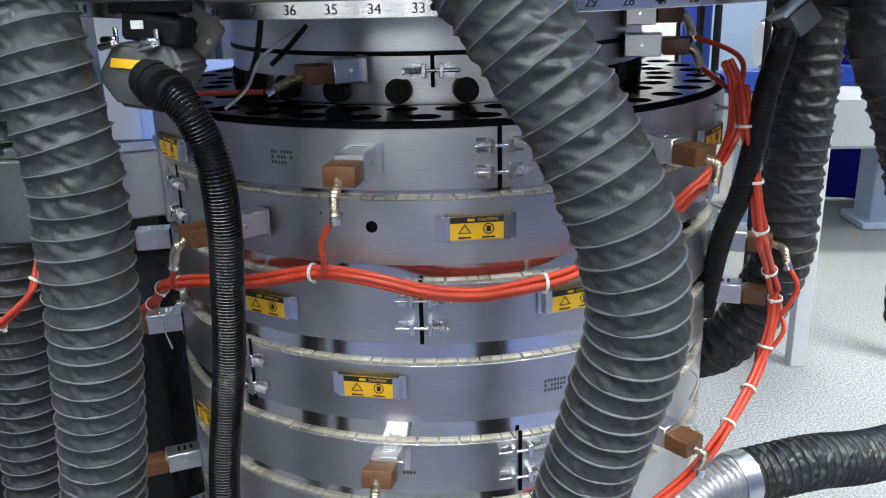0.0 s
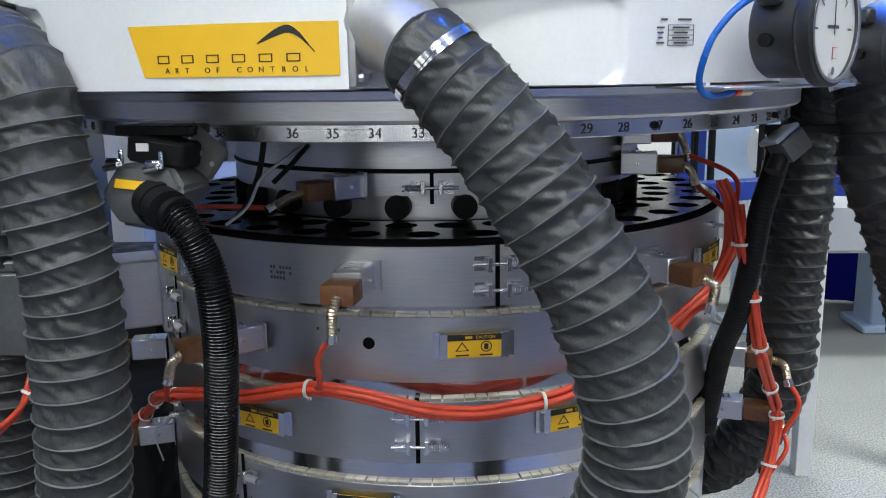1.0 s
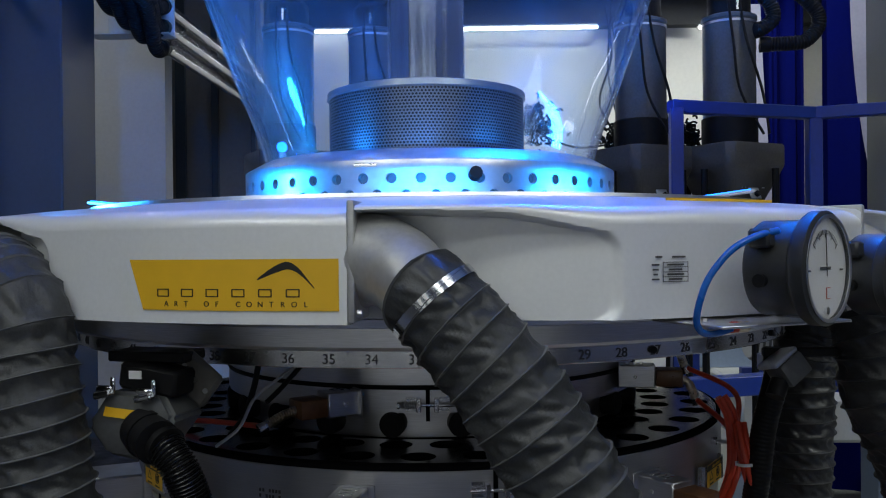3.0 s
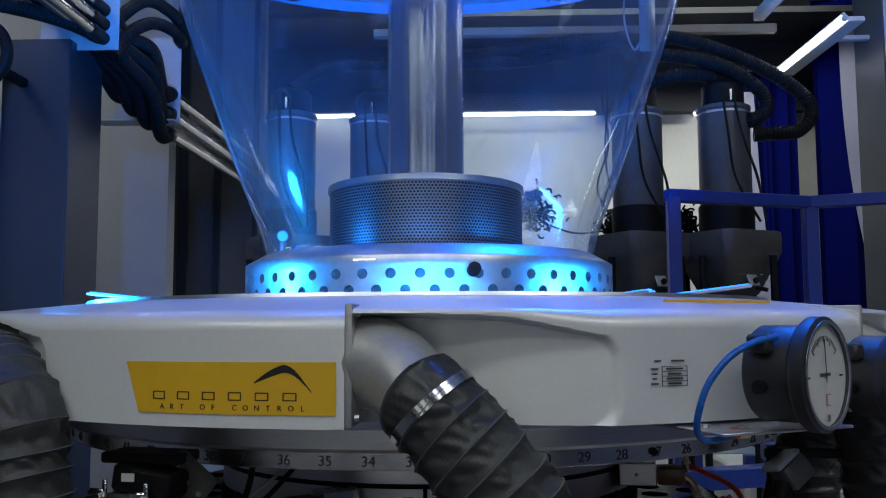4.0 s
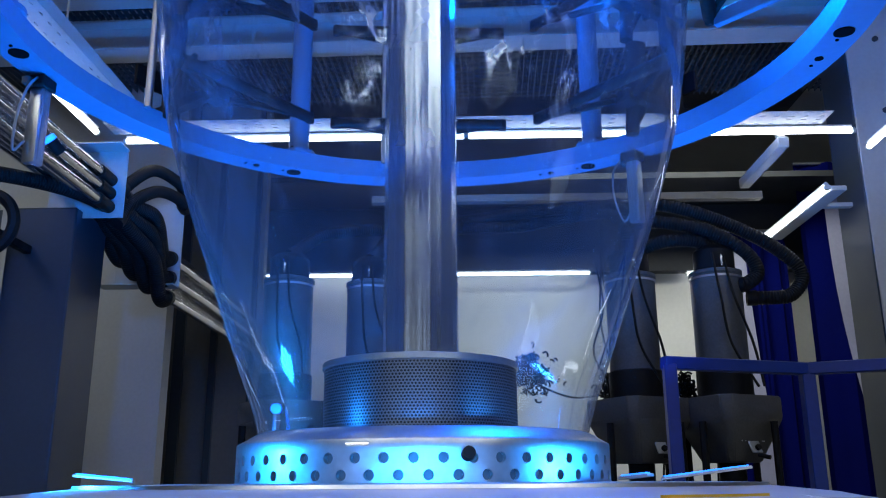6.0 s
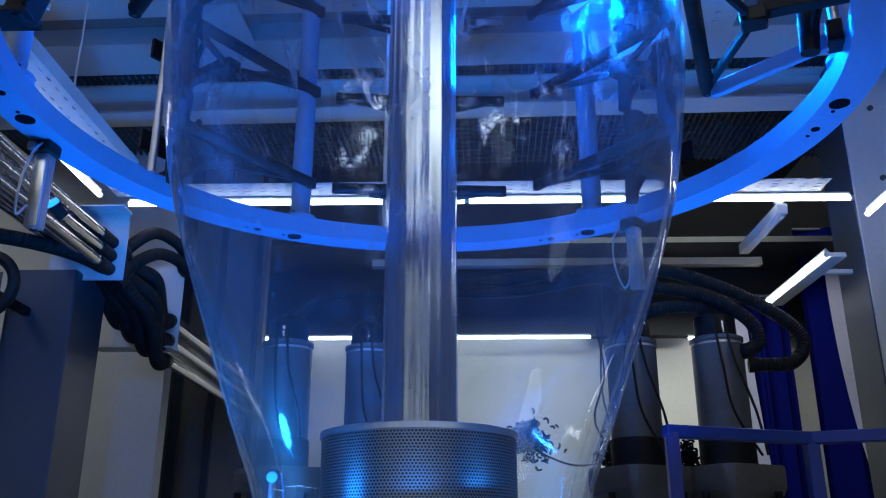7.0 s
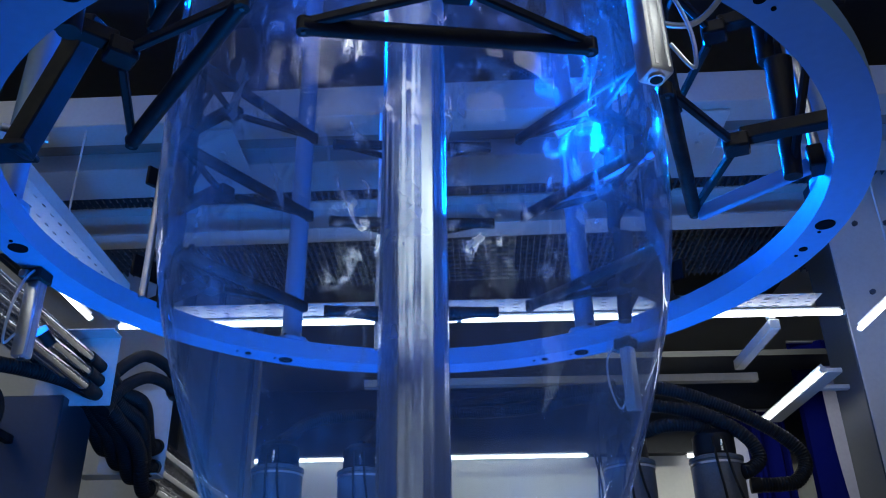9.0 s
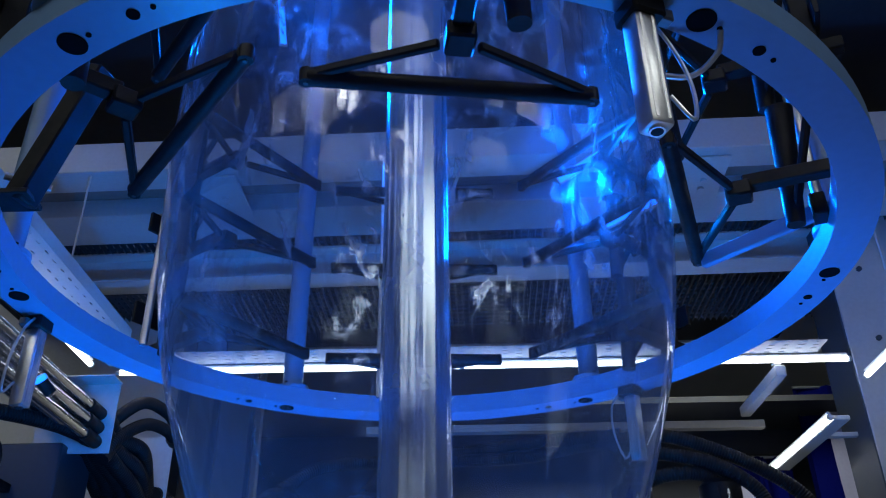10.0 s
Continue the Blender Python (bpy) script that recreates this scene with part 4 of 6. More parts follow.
def film_bubble():
    bm = bmesh.new()
    seg, rows = 160, 170
    rings = []
    for j in range(rows + 1):
        z = 1.800 + 2.4 * j / rows
        zs = sum(film_radius(min(4.2, max(1.8, z + d))) for d in (-0.06, -0.03, 0, 0.03, 0.06)) / 5
        amp = 0.0022 + 0.004 * max(0, min(1, (z - 2.5) / 0.5))
        ring = []
        for i in range(seg):
            a = 2 * math.pi * i / seg
            r = zs + amp * noise.noise(Vector((math.cos(a) * 4, math.sin(a) * 4, z * 3.0))) + 0.4 * amp * noise.noise(Vector((math.cos(a) * 14, math.sin(a) * 14, z * 6.0)))
            ring.append(bm.verts.new((r * math.sin(a), -r * math.cos(a), z)))
        rings.append(ring)
    for p, q in zip(rings, rings[1:]):
        for i in range(seg):
            bm.faces.new((p[i], p[(i + 1) % seg], q[(i + 1) % seg], q[i]))
    return bm


film = thing("film_bubble", "clear blown plastic film bubble rising from the die", "film", Matrix.Translation((XC, YC, 0)))
part("film_wall", film_bubble(), FILM, film)
part("melt_root", lathe([(0.2935, 1.7985), (0.2965, 1.7985), (0.2985, 1.806), (0.2955, 1.806)], 128, closed=True), GLASS, film, "thick clear root of the film at the lip")

# ---- the sizing ring round the bubble ----
sizing = thing("sizing_ring", "large painted steel ring round the bubble with bored flange", "ring", Matrix.Translation((XC, YC, 0)))
bm = lathe([(0.842, 2.622), (0.921, 2.622), (0.921, 2.630), (0.921, 2.675), (0.842, 2.675)], 160, closed=True)
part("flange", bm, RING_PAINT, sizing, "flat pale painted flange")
for k in range(12):                                  # pairs of large and small bores, six round the ring
    a = -31 + 60 * (k // 2) + 7.6 * (k % 2)
    for da, rr in ((0, 0.021 if k % 2 == 0 else 0.0095), (2.2, 0.004)):
        part("bore", lathe([(0.0, 0.0), (rr, 0.0), (rr, 0.003), (0, 0.003)], 24), HOLE, sizing, "dark bore through the flange", Matrix.Translation(polar(a + da, 0.877, 2.6195) - AXIS))

# ---- hoses ----
duct("air_hose", "thick grey fabric air hose clamped to the inlet elbow",
     [(-0.009, 0.864, 1.614), (0.003, 0.856, 1.603), (0.037, 0.846, 1.565), (0.074, 0.84, 1.52), (0.13, 0.83, 1.431), (0.178, 0.82, 1.332), (0.204, 0.83, 1.22), (0.187, 0.86, 1.10), (0.158, 0.90, 0.956), (0.14, 0.95, 0.80), (0.15, 1.0, 0.5)],
     0.053, (FABRIC, WIRE), seed=1)
duct("air_hose", "thick grey fabric air hose hanging from the air ring",
     [(-0.540, 1.065, 1.630), (-0.495, 1.0, 1.617), (-0.452, 0.955, 1.585), (-0.440, 0.945, 1.531), (-0.432, 0.94, 1.485), (-0.424, 0.94, 1.424), (-0.414, 0.94, 1.36), (-0.415, 0.94, 1.294), (-0.417, 0.94, 1.224), (-0.426, 0.95, 1.148), (-0.438, 0.96, 1.066), (-0.45, 0.97, 0.979), (-0.465, 0.98, 0.88), (-0.48, 1.0, 0.6)],
     0.053, (FABRIC, WIRE), seed=2)
# grey hose given the black cloth, so its shade is in the colour
duct("air_hose", "grey fabric air hose behind, coloured dark for shade",
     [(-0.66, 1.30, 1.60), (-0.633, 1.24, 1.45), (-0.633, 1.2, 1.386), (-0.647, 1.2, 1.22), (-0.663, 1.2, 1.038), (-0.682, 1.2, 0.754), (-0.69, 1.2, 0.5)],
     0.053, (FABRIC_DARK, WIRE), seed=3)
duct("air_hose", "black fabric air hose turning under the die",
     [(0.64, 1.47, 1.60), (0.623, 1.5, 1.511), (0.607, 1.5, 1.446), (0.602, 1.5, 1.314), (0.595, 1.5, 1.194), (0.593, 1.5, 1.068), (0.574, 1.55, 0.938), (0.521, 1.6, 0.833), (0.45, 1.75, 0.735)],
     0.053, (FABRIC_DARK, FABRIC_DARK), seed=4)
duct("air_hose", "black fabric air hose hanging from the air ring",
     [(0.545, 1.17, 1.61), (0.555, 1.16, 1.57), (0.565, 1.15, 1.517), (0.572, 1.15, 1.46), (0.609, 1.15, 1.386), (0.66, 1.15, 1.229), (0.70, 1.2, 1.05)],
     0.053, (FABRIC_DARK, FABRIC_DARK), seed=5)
duct("air_hose", "black ribbed hose lying level above the carpet",
     [(1.3, 1.85, 0.54), (0.886, 1.6, 0.585), (0.695, 1.5, 0.625), (0.55, 1.45, 0.625)],
     0.052, (FABRIC_DARK, FABRIC_DARK), pitch=0.018, seed=6)
corrugated("suction_hose", "glossy black corrugated plastic hose from the grey cable hood",
           [(-0.318, 0.975, 1.449), (-0.300, 0.962, 1.441), (-0.280, 0.955, 1.418), (-0.266, 0.96, 1.380), (-0.258, 0.96, 1.339), (-0.259, 0.97, 1.268), (-0.267, 0.98, 1.193), (-0.276, 0.99, 1.112), (-0.29, 1.0, 1.027), (-0.308, 1.0, 0.888), (-0.32, 1.0, 0.6)],
           0.021, RUBBER, 0.0043, depth=0.14)
corrugated("cable_hose", "flat black corrugated cable hose",
           [(0.492, 1.3, 1.50), (0.488, 1.3, 1.451), (0.471, 1.3, 1.382), (0.461, 1.3, 1.306), (0.452, 1.32, 1.218), (0.452, 1.40, 1.12), (0.46, 1.5, 0.95)],
           0.018, BLACK, 0.006, depth=0.03)

# ---- fittings on the die: terminal boxes, plugs, clamps, warning plates ----
def frame_at(a, r, z, yaw=0.0, pitch=0.0):
    return facing(a, r, z) @ Matrix.Rotation(radians(yaw), 4, "Z") @ Matrix.Rotation(radians(pitch), 4, "X")


def terminal(a, r, z, drop=((0, -0.02, -0.03), (0, -0.024, -0.06)), yaw=0.0, pitch=0.0, length=0.062, cable=(), dark=False, tone="brown ceramic plug"):
    """A sheet-metal terminal box standing out of a band, with a plug, a braided conduit and a red lead."""
    m = frame_at(a, r, z, yaw, pitch)
    t = thing("heater_terminal", "sheet-steel terminal box with a brown plug on a heater band", "terminal box", m, "heater terminals")
    part("box", box(0.040, length, 0.036, (0, -length / 2, 0), 0.0018), STEEL, t, "folded sheet-steel box")
    part("foot_flange", box(0.058, 0.002, 0.042, (0, -0.001, 0), 0.0006), STEEL, t)
    for i in (-1, 0, 1):
        part("vent_slot", box(0.020, 0.005, 0.0015, (0, -length / 2 + i * 0.011 + 0.004, 0.0186), 0.0006), CHROME, t, "pressed bright louvre")
    for s in (-1, 1):
        part("screw", rod((s * 0.0195, -length * 0.45, 0.0), (s * 0.0225, -length * 0.45, 0.0), 0.003, 8), CHROME, t)
    pl_ = box(0.044, 0.042, 0.027, (0, -length - 0.022, -0.002), 0.003, seg=2)
    plug = part("plug", pl_, PLUG, t, tone)
    part("plug_neck", box(0.030, 0.008, 0.02, (0, -length - 0.001, 0), 0.001), CREAM, t)
    base = Vector((0, -length - 0.040, -0.004))
    pts = [base] + [base + Vector(d) for d in drop]
    bm = sweep(pts, 0.007, 12, 0.0012, None, True, lambda s_, a_: 0.0068 + 0.0007 * math.sin(s_ * 2 * math.pi / 0.0036))
    part("conduit", bm, BRASS, t, "braided metal conduit")
    e, d = pts[-1], (pts[-1] - pts[-2]).normalized()
    part("ferrule", rod(e - d * 0.002, e + d * 0.010, 0.0075, 14, 0.009), RIM, t, "flared bright ferrule")
    if cable:
        inv = m.inverted()
        line = [e] + [inv @ Vector(c) for c in cable]
        part("lead", sweep(line, 0.0042, 10, 0.006), RED, t, "red silicone lead")
    return t


terminal(-9.2, 0.518, 1.326, ((-0.004, -0.010, -0.018), (-0.006, -0.008, -0.046)), cable=(polar(-12.4, 0.606, 1.235), polar(-13.0, 0.59, 1.20), polar(-14.6, 0.56, 1.178), polar(-16.5, 0.545, 1.172)))
terminal(-28.5, 0.512, 1.225, yaw=-20, length=0.074, drop=((-0.010, -0.012, -0.015), (-0.030, -0.010, -0.040)), cable=(polar(-43, 0.58, 1.115), polar(-46, 0.55, 1.10)))
terminal(37.5, 0.518, 1.318, ((0.016, -0.010, -0.012), (0.020, -0.004, -0.040)), cable=(polar(42, 0.58, 1.25), polar(41, 0.56, 1.22)))
terminal(71, 0.512, 1.100, ((0.0, -0.022, -0.008), (0.0, -0.030, -0.034)), cable=(polar(70.5, 0.665, 1.02), polar(70.5, 0.64, 0.96)))
terminal(73, 0.512, 0.995, ((0.0, -0.020, -0.008), (0.0, -0.028, -0.030)), cable=(polar(71.5, 0.65, 0.93), polar(70, 0.62, 0.88)))
terminal(-72, 0.512, 1.112, yaw=-6)
terminal(-68, 0.512, 0.965, yaw=-4, cable=(polar(-74, 0.66, 0.9), polar(-80, 0.66, 0.8)))
terminal(-66, 0.512, 0.690)
terminal(-52, 0.512, 0.655)
terminal(40.5, 0.512, 0.858, ((0.012, -0.012, -0.012), (0.014, -0.006, -0.040)), cable=(polar(41, 0.60, 0.78), polar(38, 0.58, 0.74)))
terminal(-7.0, 0.512, 0.868, ((0.0, -0.01, -0.016), (0.0, -0.01, -0.05)), pitch=-14)
terminal(-16.0, 0.372, 1.428, ((-0.004, -0.02, -0.006), (-0.006, -0.045, -0.018)), yaw=-38, length=0.05, cable=(polar(-45, 0.46, 1.392), polar(-54, 0.47, 1.385), polar(-64, 0.46, 1.384)))
terminal(58, 0.372, 1.440, ((0.006, -0.014, -0.010), (0.010, -0.024, -0.034)), yaw=22, length=0.058, cable=(polar(58, 0.55, 1.37), polar(58, 0.55, 1.33)))
terminal(56, 0.372, 1.490, ((0.006, -0.014, -0.006), (0.010, -0.026, -0.034)), yaw=36, length=0.05, cable=(polar(62, 0.55, 1.42), polar(58, 0.56, 1.36)))


def warning_plate(a, r, z, turn=0.0):
    t = thing("warning_plate", "yellow and black caution plate in steel clips on a band", "warning sign", frame_at(a, r, z), "warning plates")
    part("plate", box(0.074, 0.0016, 0.033, (0, -0.0085, 0), 0.0003), YELLOW, t)
    part("header", box(0.074, 0.0008, 0.0085, (0, -0.0096, 0.0122)), INK, t, "black header strip")
    for s in (-1, 1):
        bm = box(0.012, 0.0012, 0.036, (s * 0.041, -0.0085, 0), 0.0004)
        box(0.0012, 0.009, 0.036, (s * 0.0465, -0.0045, 0), bm=bm)
        box(0.010, 0.0012, 0.036, (s * 0.051, -0.0008, 0), bm=bm)
        part("clip", bm, RIM, t, "bent steel clip")
    bm = bmesh.new()
    vs = [bm.verts.new((-0.017 + 0.011 * math.sin(k), -0.0098, -0.0025 + 0.009 * math.cos(k))) for k in (0, 2.094, 4.189)]
    us = [bm.verts.new((-0.017 + 0.0078 * math.sin(k), -0.0098, -0.0025 + 0.0064 * math.cos(k))) for k in (0, 2.094, 4.189)]
    for k in range(3):
        j = (k + 1) % 3
        bm.faces.new((vs[k], vs[j], us[j], us[k]))
    part("triangle", bm, INK, t, "black outlined hazard triangle", smooth=False)
    bm = lathe([(0.0064, -0.0002), (0.0078, -0.0002), (0.0078, 0.0002), (0.0064, 0.0002)], 24, closed=True)
    part("roundel", bm, INK, t, "black roundel", Matrix.Translation((0.016, -0.0098, -0.001)) @ Matrix.Rotation(radians(90), 4, "X"))
    part("hand_mark", box(0.006, 0.0004, 0.008, (0.016, -0.0098, -0.001), 0.0001), INK, t)
    for s in (-0.017, 0.016):
        part("text_bar", box(0.018, 0.0004, 0.0022, (s, -0.0098, -0.0128)), INK, t, "unreadable line of print")
    part("text_bar", box(0.010, 0.0004, 0.0036, (-0.008, -0.0101, 0.0122)), YELLOW, t, "unreadable characters")
    lettering("CAUTION", 0.0058, YELLOW, t, Matrix.Translation((0.015, -0.0102, 0.0122)), "lettering", 1.05, 0.0002)
    return t


for a, z, r in ((-51.0, 1.311, 0.518), (7.7, 1.227, 0.512), (-28.4, 1.096, 0.512), (23.8, 1.107, 0.512), (-10.2, 0.985, 0.512), (-51.1, 0.836, 0.512), (58, 1.30, 0.518)):
    warning_plate(a, r, z)


def spring_clamp(a, r, z, mirror=1, parts=2, dz=0.036, plate=True):
    """Screws with springs that pull the two ends of a band together."""
    t = thing("band_clamp", "bright spring-loaded clamp screws closing a heater band", "clamp", frame_at(a, r, z), "band clamps")
    if plate:
        part("gap", box(0.006, 0.0015, dz * parts + 0.014, (0, -0.0008, 0)), HOLE, t, "dark gap between the band's ends")
    for k in range(parts):
        h = (k - (parts - 1) / 2) * dz
        part("screw", rod((-0.036, -0.010, h), (0.040, -0.010, h), 0.0026, 10), RIM, t)
        for x in (-0.013, 0.013):
            bm = box(0.007, 0.014, 0.020, (x, -0.008, h), 0.001)
            box(0.022, 0.0016, 0.020, (x + math.copysign(0.008, x), -0.0012, h), bm=bm)
            part("lug", bm, RIM, t, "welded steel lug")
        sp = sweep([(mirror * 0.017, -0.010, h), (mirror * 0.026, -0.010, h), (mirror * 0.039, -0.010, h)], 0.005, 12, 0.0006, None, True,
                   lambda s_, a_: 0.0043 + 0.0013 * math.cos(2 * math.pi * s_ / 0.0034 - a_))
        part("spring", sp, STEEL, t, "small coil spring")
        part("nut", rod((mirror * 0.0405, -0.010, h), (mirror * 0.044, -0.010, h), 0.0052, 6), RIM, t)
    return t


spring_clamp(11.3, 0.518, 1.323)
spring_clamp(-1.2, 0.512, 1.102, dz=0.042)
spring_clamp(14.8, 0.512, 0.85, dz=0.045)
spring_clamp(-53, 0.512, 1.225, dz=0.050)
spring_clamp(-33.8, 0.512, 0.973, dz=0.046)
spring_clamp(1.3, 0.372, 1.425, -1, 1, plate=True)

part("sight_bore", rod((0, 0.004, 0), (0, -0.0006, 0), 0.0085, 20), HOLE, die, "round bore in the band", Matrix.Translation(polar(-8.5, 0.512, 1.228) - AXIS) @ Matrix.Rotation(radians(-8.5), 4, "Z"))
for a, z, n in ((-22.5, 1.330, 3), (21, 0.978, 3), (-15, 1.245, 1), (-5, 0.84, 1)):
    for i in range(n):
        bm = bmesh.new()
        for k in range(7):
            if noise.noise(Vector((k * 1.7, i * 3.1, a))) > -0.25:
                box(0.0034, 0.0003, 0.0044, (k * 0.0052 - 0.016, -0.0002, -i * 0.0075), bm=bm)
        if len(bm.verts):
            part("engraving", bm, INK_SOFT, die, "faint unreadable stamped marks", Matrix.Translation(polar(a, 0.5185 if z > 1.28 else 0.5125, z) - AXIS) @ Matrix.Rotation(radians(a), 4, "Z"))

# thermocouples: thin probes that stand out of the bands
for a, z, tip in ((40, 0.985, (0.05, -0.05, -0.03)), (60, 1.345, (0.0, -0.05, 0.0)), (57, 1.20, (0.03, -0.04, -0.02)), (-60, 1.02, (-0.03, -0.03, -0.03)), (47, 0.815, (0.02, -0.05, 0.02))):
    t = thing("thermocouple", "thin bright probe with a bayonet cap on a heater band", "probe", frame_at(a, 0.512, z), "thermocouples")
    part("cap", rod((0, 0, 0), (0, -0.014, 0), 0.006, 12), CHROME, t)
    part("sheath", sweep([(0, -0.012, 0), tuple(0.6 * c for c in tip), tip], 0.0032, 8, 0.004), ALU, t)
    part("lead", sweep([tip, (tip[0] * 1.3, tip[1] * 1.2, tip[2] - 0.02), (tip[0] * 1.5, tip[1] * 0.8, tip[2] - 0.07)], 0.0016, 6, 0.005), ALU, t)


# ---- red cable looms with white ties ----
def loom(label, points, strands, spread, ties, r=0.0046, seed=0):
    P = [Vector(p) for p in points]
    line = curve_points(P, 0.03)
    t = thing("cable_loom", label, "cable")
    for k in range(strands):
        pts = []
        for i, p in enumerate(line):
            d = (line[min(i + 1, len(line) - 1)] - line[max(i - 1, 0)]).normalized()
            u = Vector((0, 0, 1)) if abs(d.z) < 0.8 else Vector((0, -1, 0))
            u = (u - d * u.dot(d)).normalized()
            v = d.cross(u)
            a = 2 * math.pi * k / strands + 0.25 * math.sin(i * 0.35 + k) + seed
            rr = spread * (1 + 0.5 * noise.noise(Vector((i * 0.25, k * 3.3, seed))))
            pts.append(p + (u * math.cos(a) + v * math.sin(a)) * rr)
        part("cable", sweep(pts, r, 10, 0.012), RED, t)
    for i in ties:
        i = min(i, len(line) - 2)
        d = (line[i + 1] - line[i - 1]).normalized()
        m = Matrix.Translation(line[i]) @ d.to_track_quat("Z", "Y").to_matrix().to_4x4() @ Matrix.Rotation(0.15, 4, "X")
        bm = lathe([(spread + r + 0.0006, -0.0022), (spread + r + 0.0024, -0.0022), (spread + r + 0.0024, 0.0022), (spread + r + 0.0006, 0.0022)], 20, closed=True)
        box(0.004, 0.005, 0.006, (0, -(spread + r + 0.003), 0), bm=bm)
        part("cable_tie", bm, TIE, t, "white nylon cable tie", m)
    return t


B = 0.548
loom("four red silicone heater cables tied together round the die",
     [polar(-82, B + 0.06, 0.93), polar(-72, B + 0.02, 0.98), polar(-64, B, 1.03), polar(-56, B, 1.072), polar(-47, B, 1.10), polar(-39, B, 1.122), polar(-28, B, 1.142), polar(-16.2, B, 1.170), polar(-9.5, B, 1.168), polar(-4.5, B, 1.158), polar(1.2, B, 1.145), polar(7.8, B, 1.140), polar(13.7, B, 1.146), polar(19.5, B, 1.153), polar(25.6, B, 1.170), polar(34, B, 1.20), polar(43, B, 1.235), polar(51.5, B + 0.01, 1.27), polar(57, B + 0.01, 1.315), polar(56, B + 0.01, 1.388), polar(55, B, 1.42), polar(56, 0.53, 1.437)],
     4, 0.0062, (5, 9, 13, 18, 23, 34, 38, 41))
loom("red silicone heater cables hanging beside the die, tied with white ties",
     [polar(55.5, 0.572, 1.385), polar(54, 0.585, 1.34), polar(55, 0.60, 1.268), polar(58, 0.61, 1.167), polar(66, 0.62, 1.06), polar(70.5, 0.63, 1.0), polar(70, 0.63, 0.955), polar(66, 0.615, 0.88), polar(55.5, 0.60, 0.833), polar(44.9, 0.60, 0.80), polar(35.5, 0.60, 0.775), polar(26, 0.60, 0.74), polar(15, 0.59, 0.70)],
     4, 0.0065, (2, 5, 8, 12, 15, 18, 21, 24), seed=2)
loom("red heater lead beside the extruder adapter", [(-0.70, 1.15, 1.06), (-0.64, 1.13, 1.10), (-0.595, 1.14, 1.15), (-0.585, 1.2, 1.25), (-0.54, 1.27, 1.30)], 2, 0.004, (2, 5), 0.004, seed=4)

# ---- hose clamps on the elbows ----
def hose_clamp(centre, along, r):
    d = Vector(along).normalized()
    t = thing("hose_clamp", "bright stainless worm-drive clamp round the hose end", "clamp", Matrix.Translation(centre) @ d.to_track_quat("Z", "Y").to_matrix().to_4x4(), "hose clamps")
    part("strap", lathe([(r, -0.005), (r + 0.0016, -0.005), (r + 0.0016, 0.005), (r, 0.005)], 48, closed=True), CHROME, t)
    bm = bmesh.new()
    for k in range(16):
        a = -40 + 5 * k
        box(0.0016, 0.001, 0.007, (0, 0, 0), m=Matrix.Translation((r * 1.03 * math.sin(radians(a)), -r * 1.03 * math.cos(radians(a)), 0)) @ Matrix.Rotation(radians(a + 12), 4, "Z"), bm=bm)
    part("slots", bm, STEEL, t, "pressed slots of the strap")
    part("housing", box(0.016, 0.010, 0.014, (r * 0.75, -r * 0.75, 0), 0.002, Matrix.Identity(4)), CHROME, t)
    part("worm_screw", rod((r * 0.75 - 0.006, -r * 0.75 - 0.012, 0), (r * 0.75 + 0.014, -r * 0.75 + 0.008, 0), 0.004, 10), CHROME, t)


hose_clamp((0.006, 0.855, 1.600), (0.036, -0.010, -0.040), 0.0482)
hose_clamp((-0.500, 1.008, 1.618), (0.045, -0.055, -0.012), 0.0502)
hose_clamp((0.555, 1.16, 1.575), (0.01, -0.008, -0.05), 0.0500)

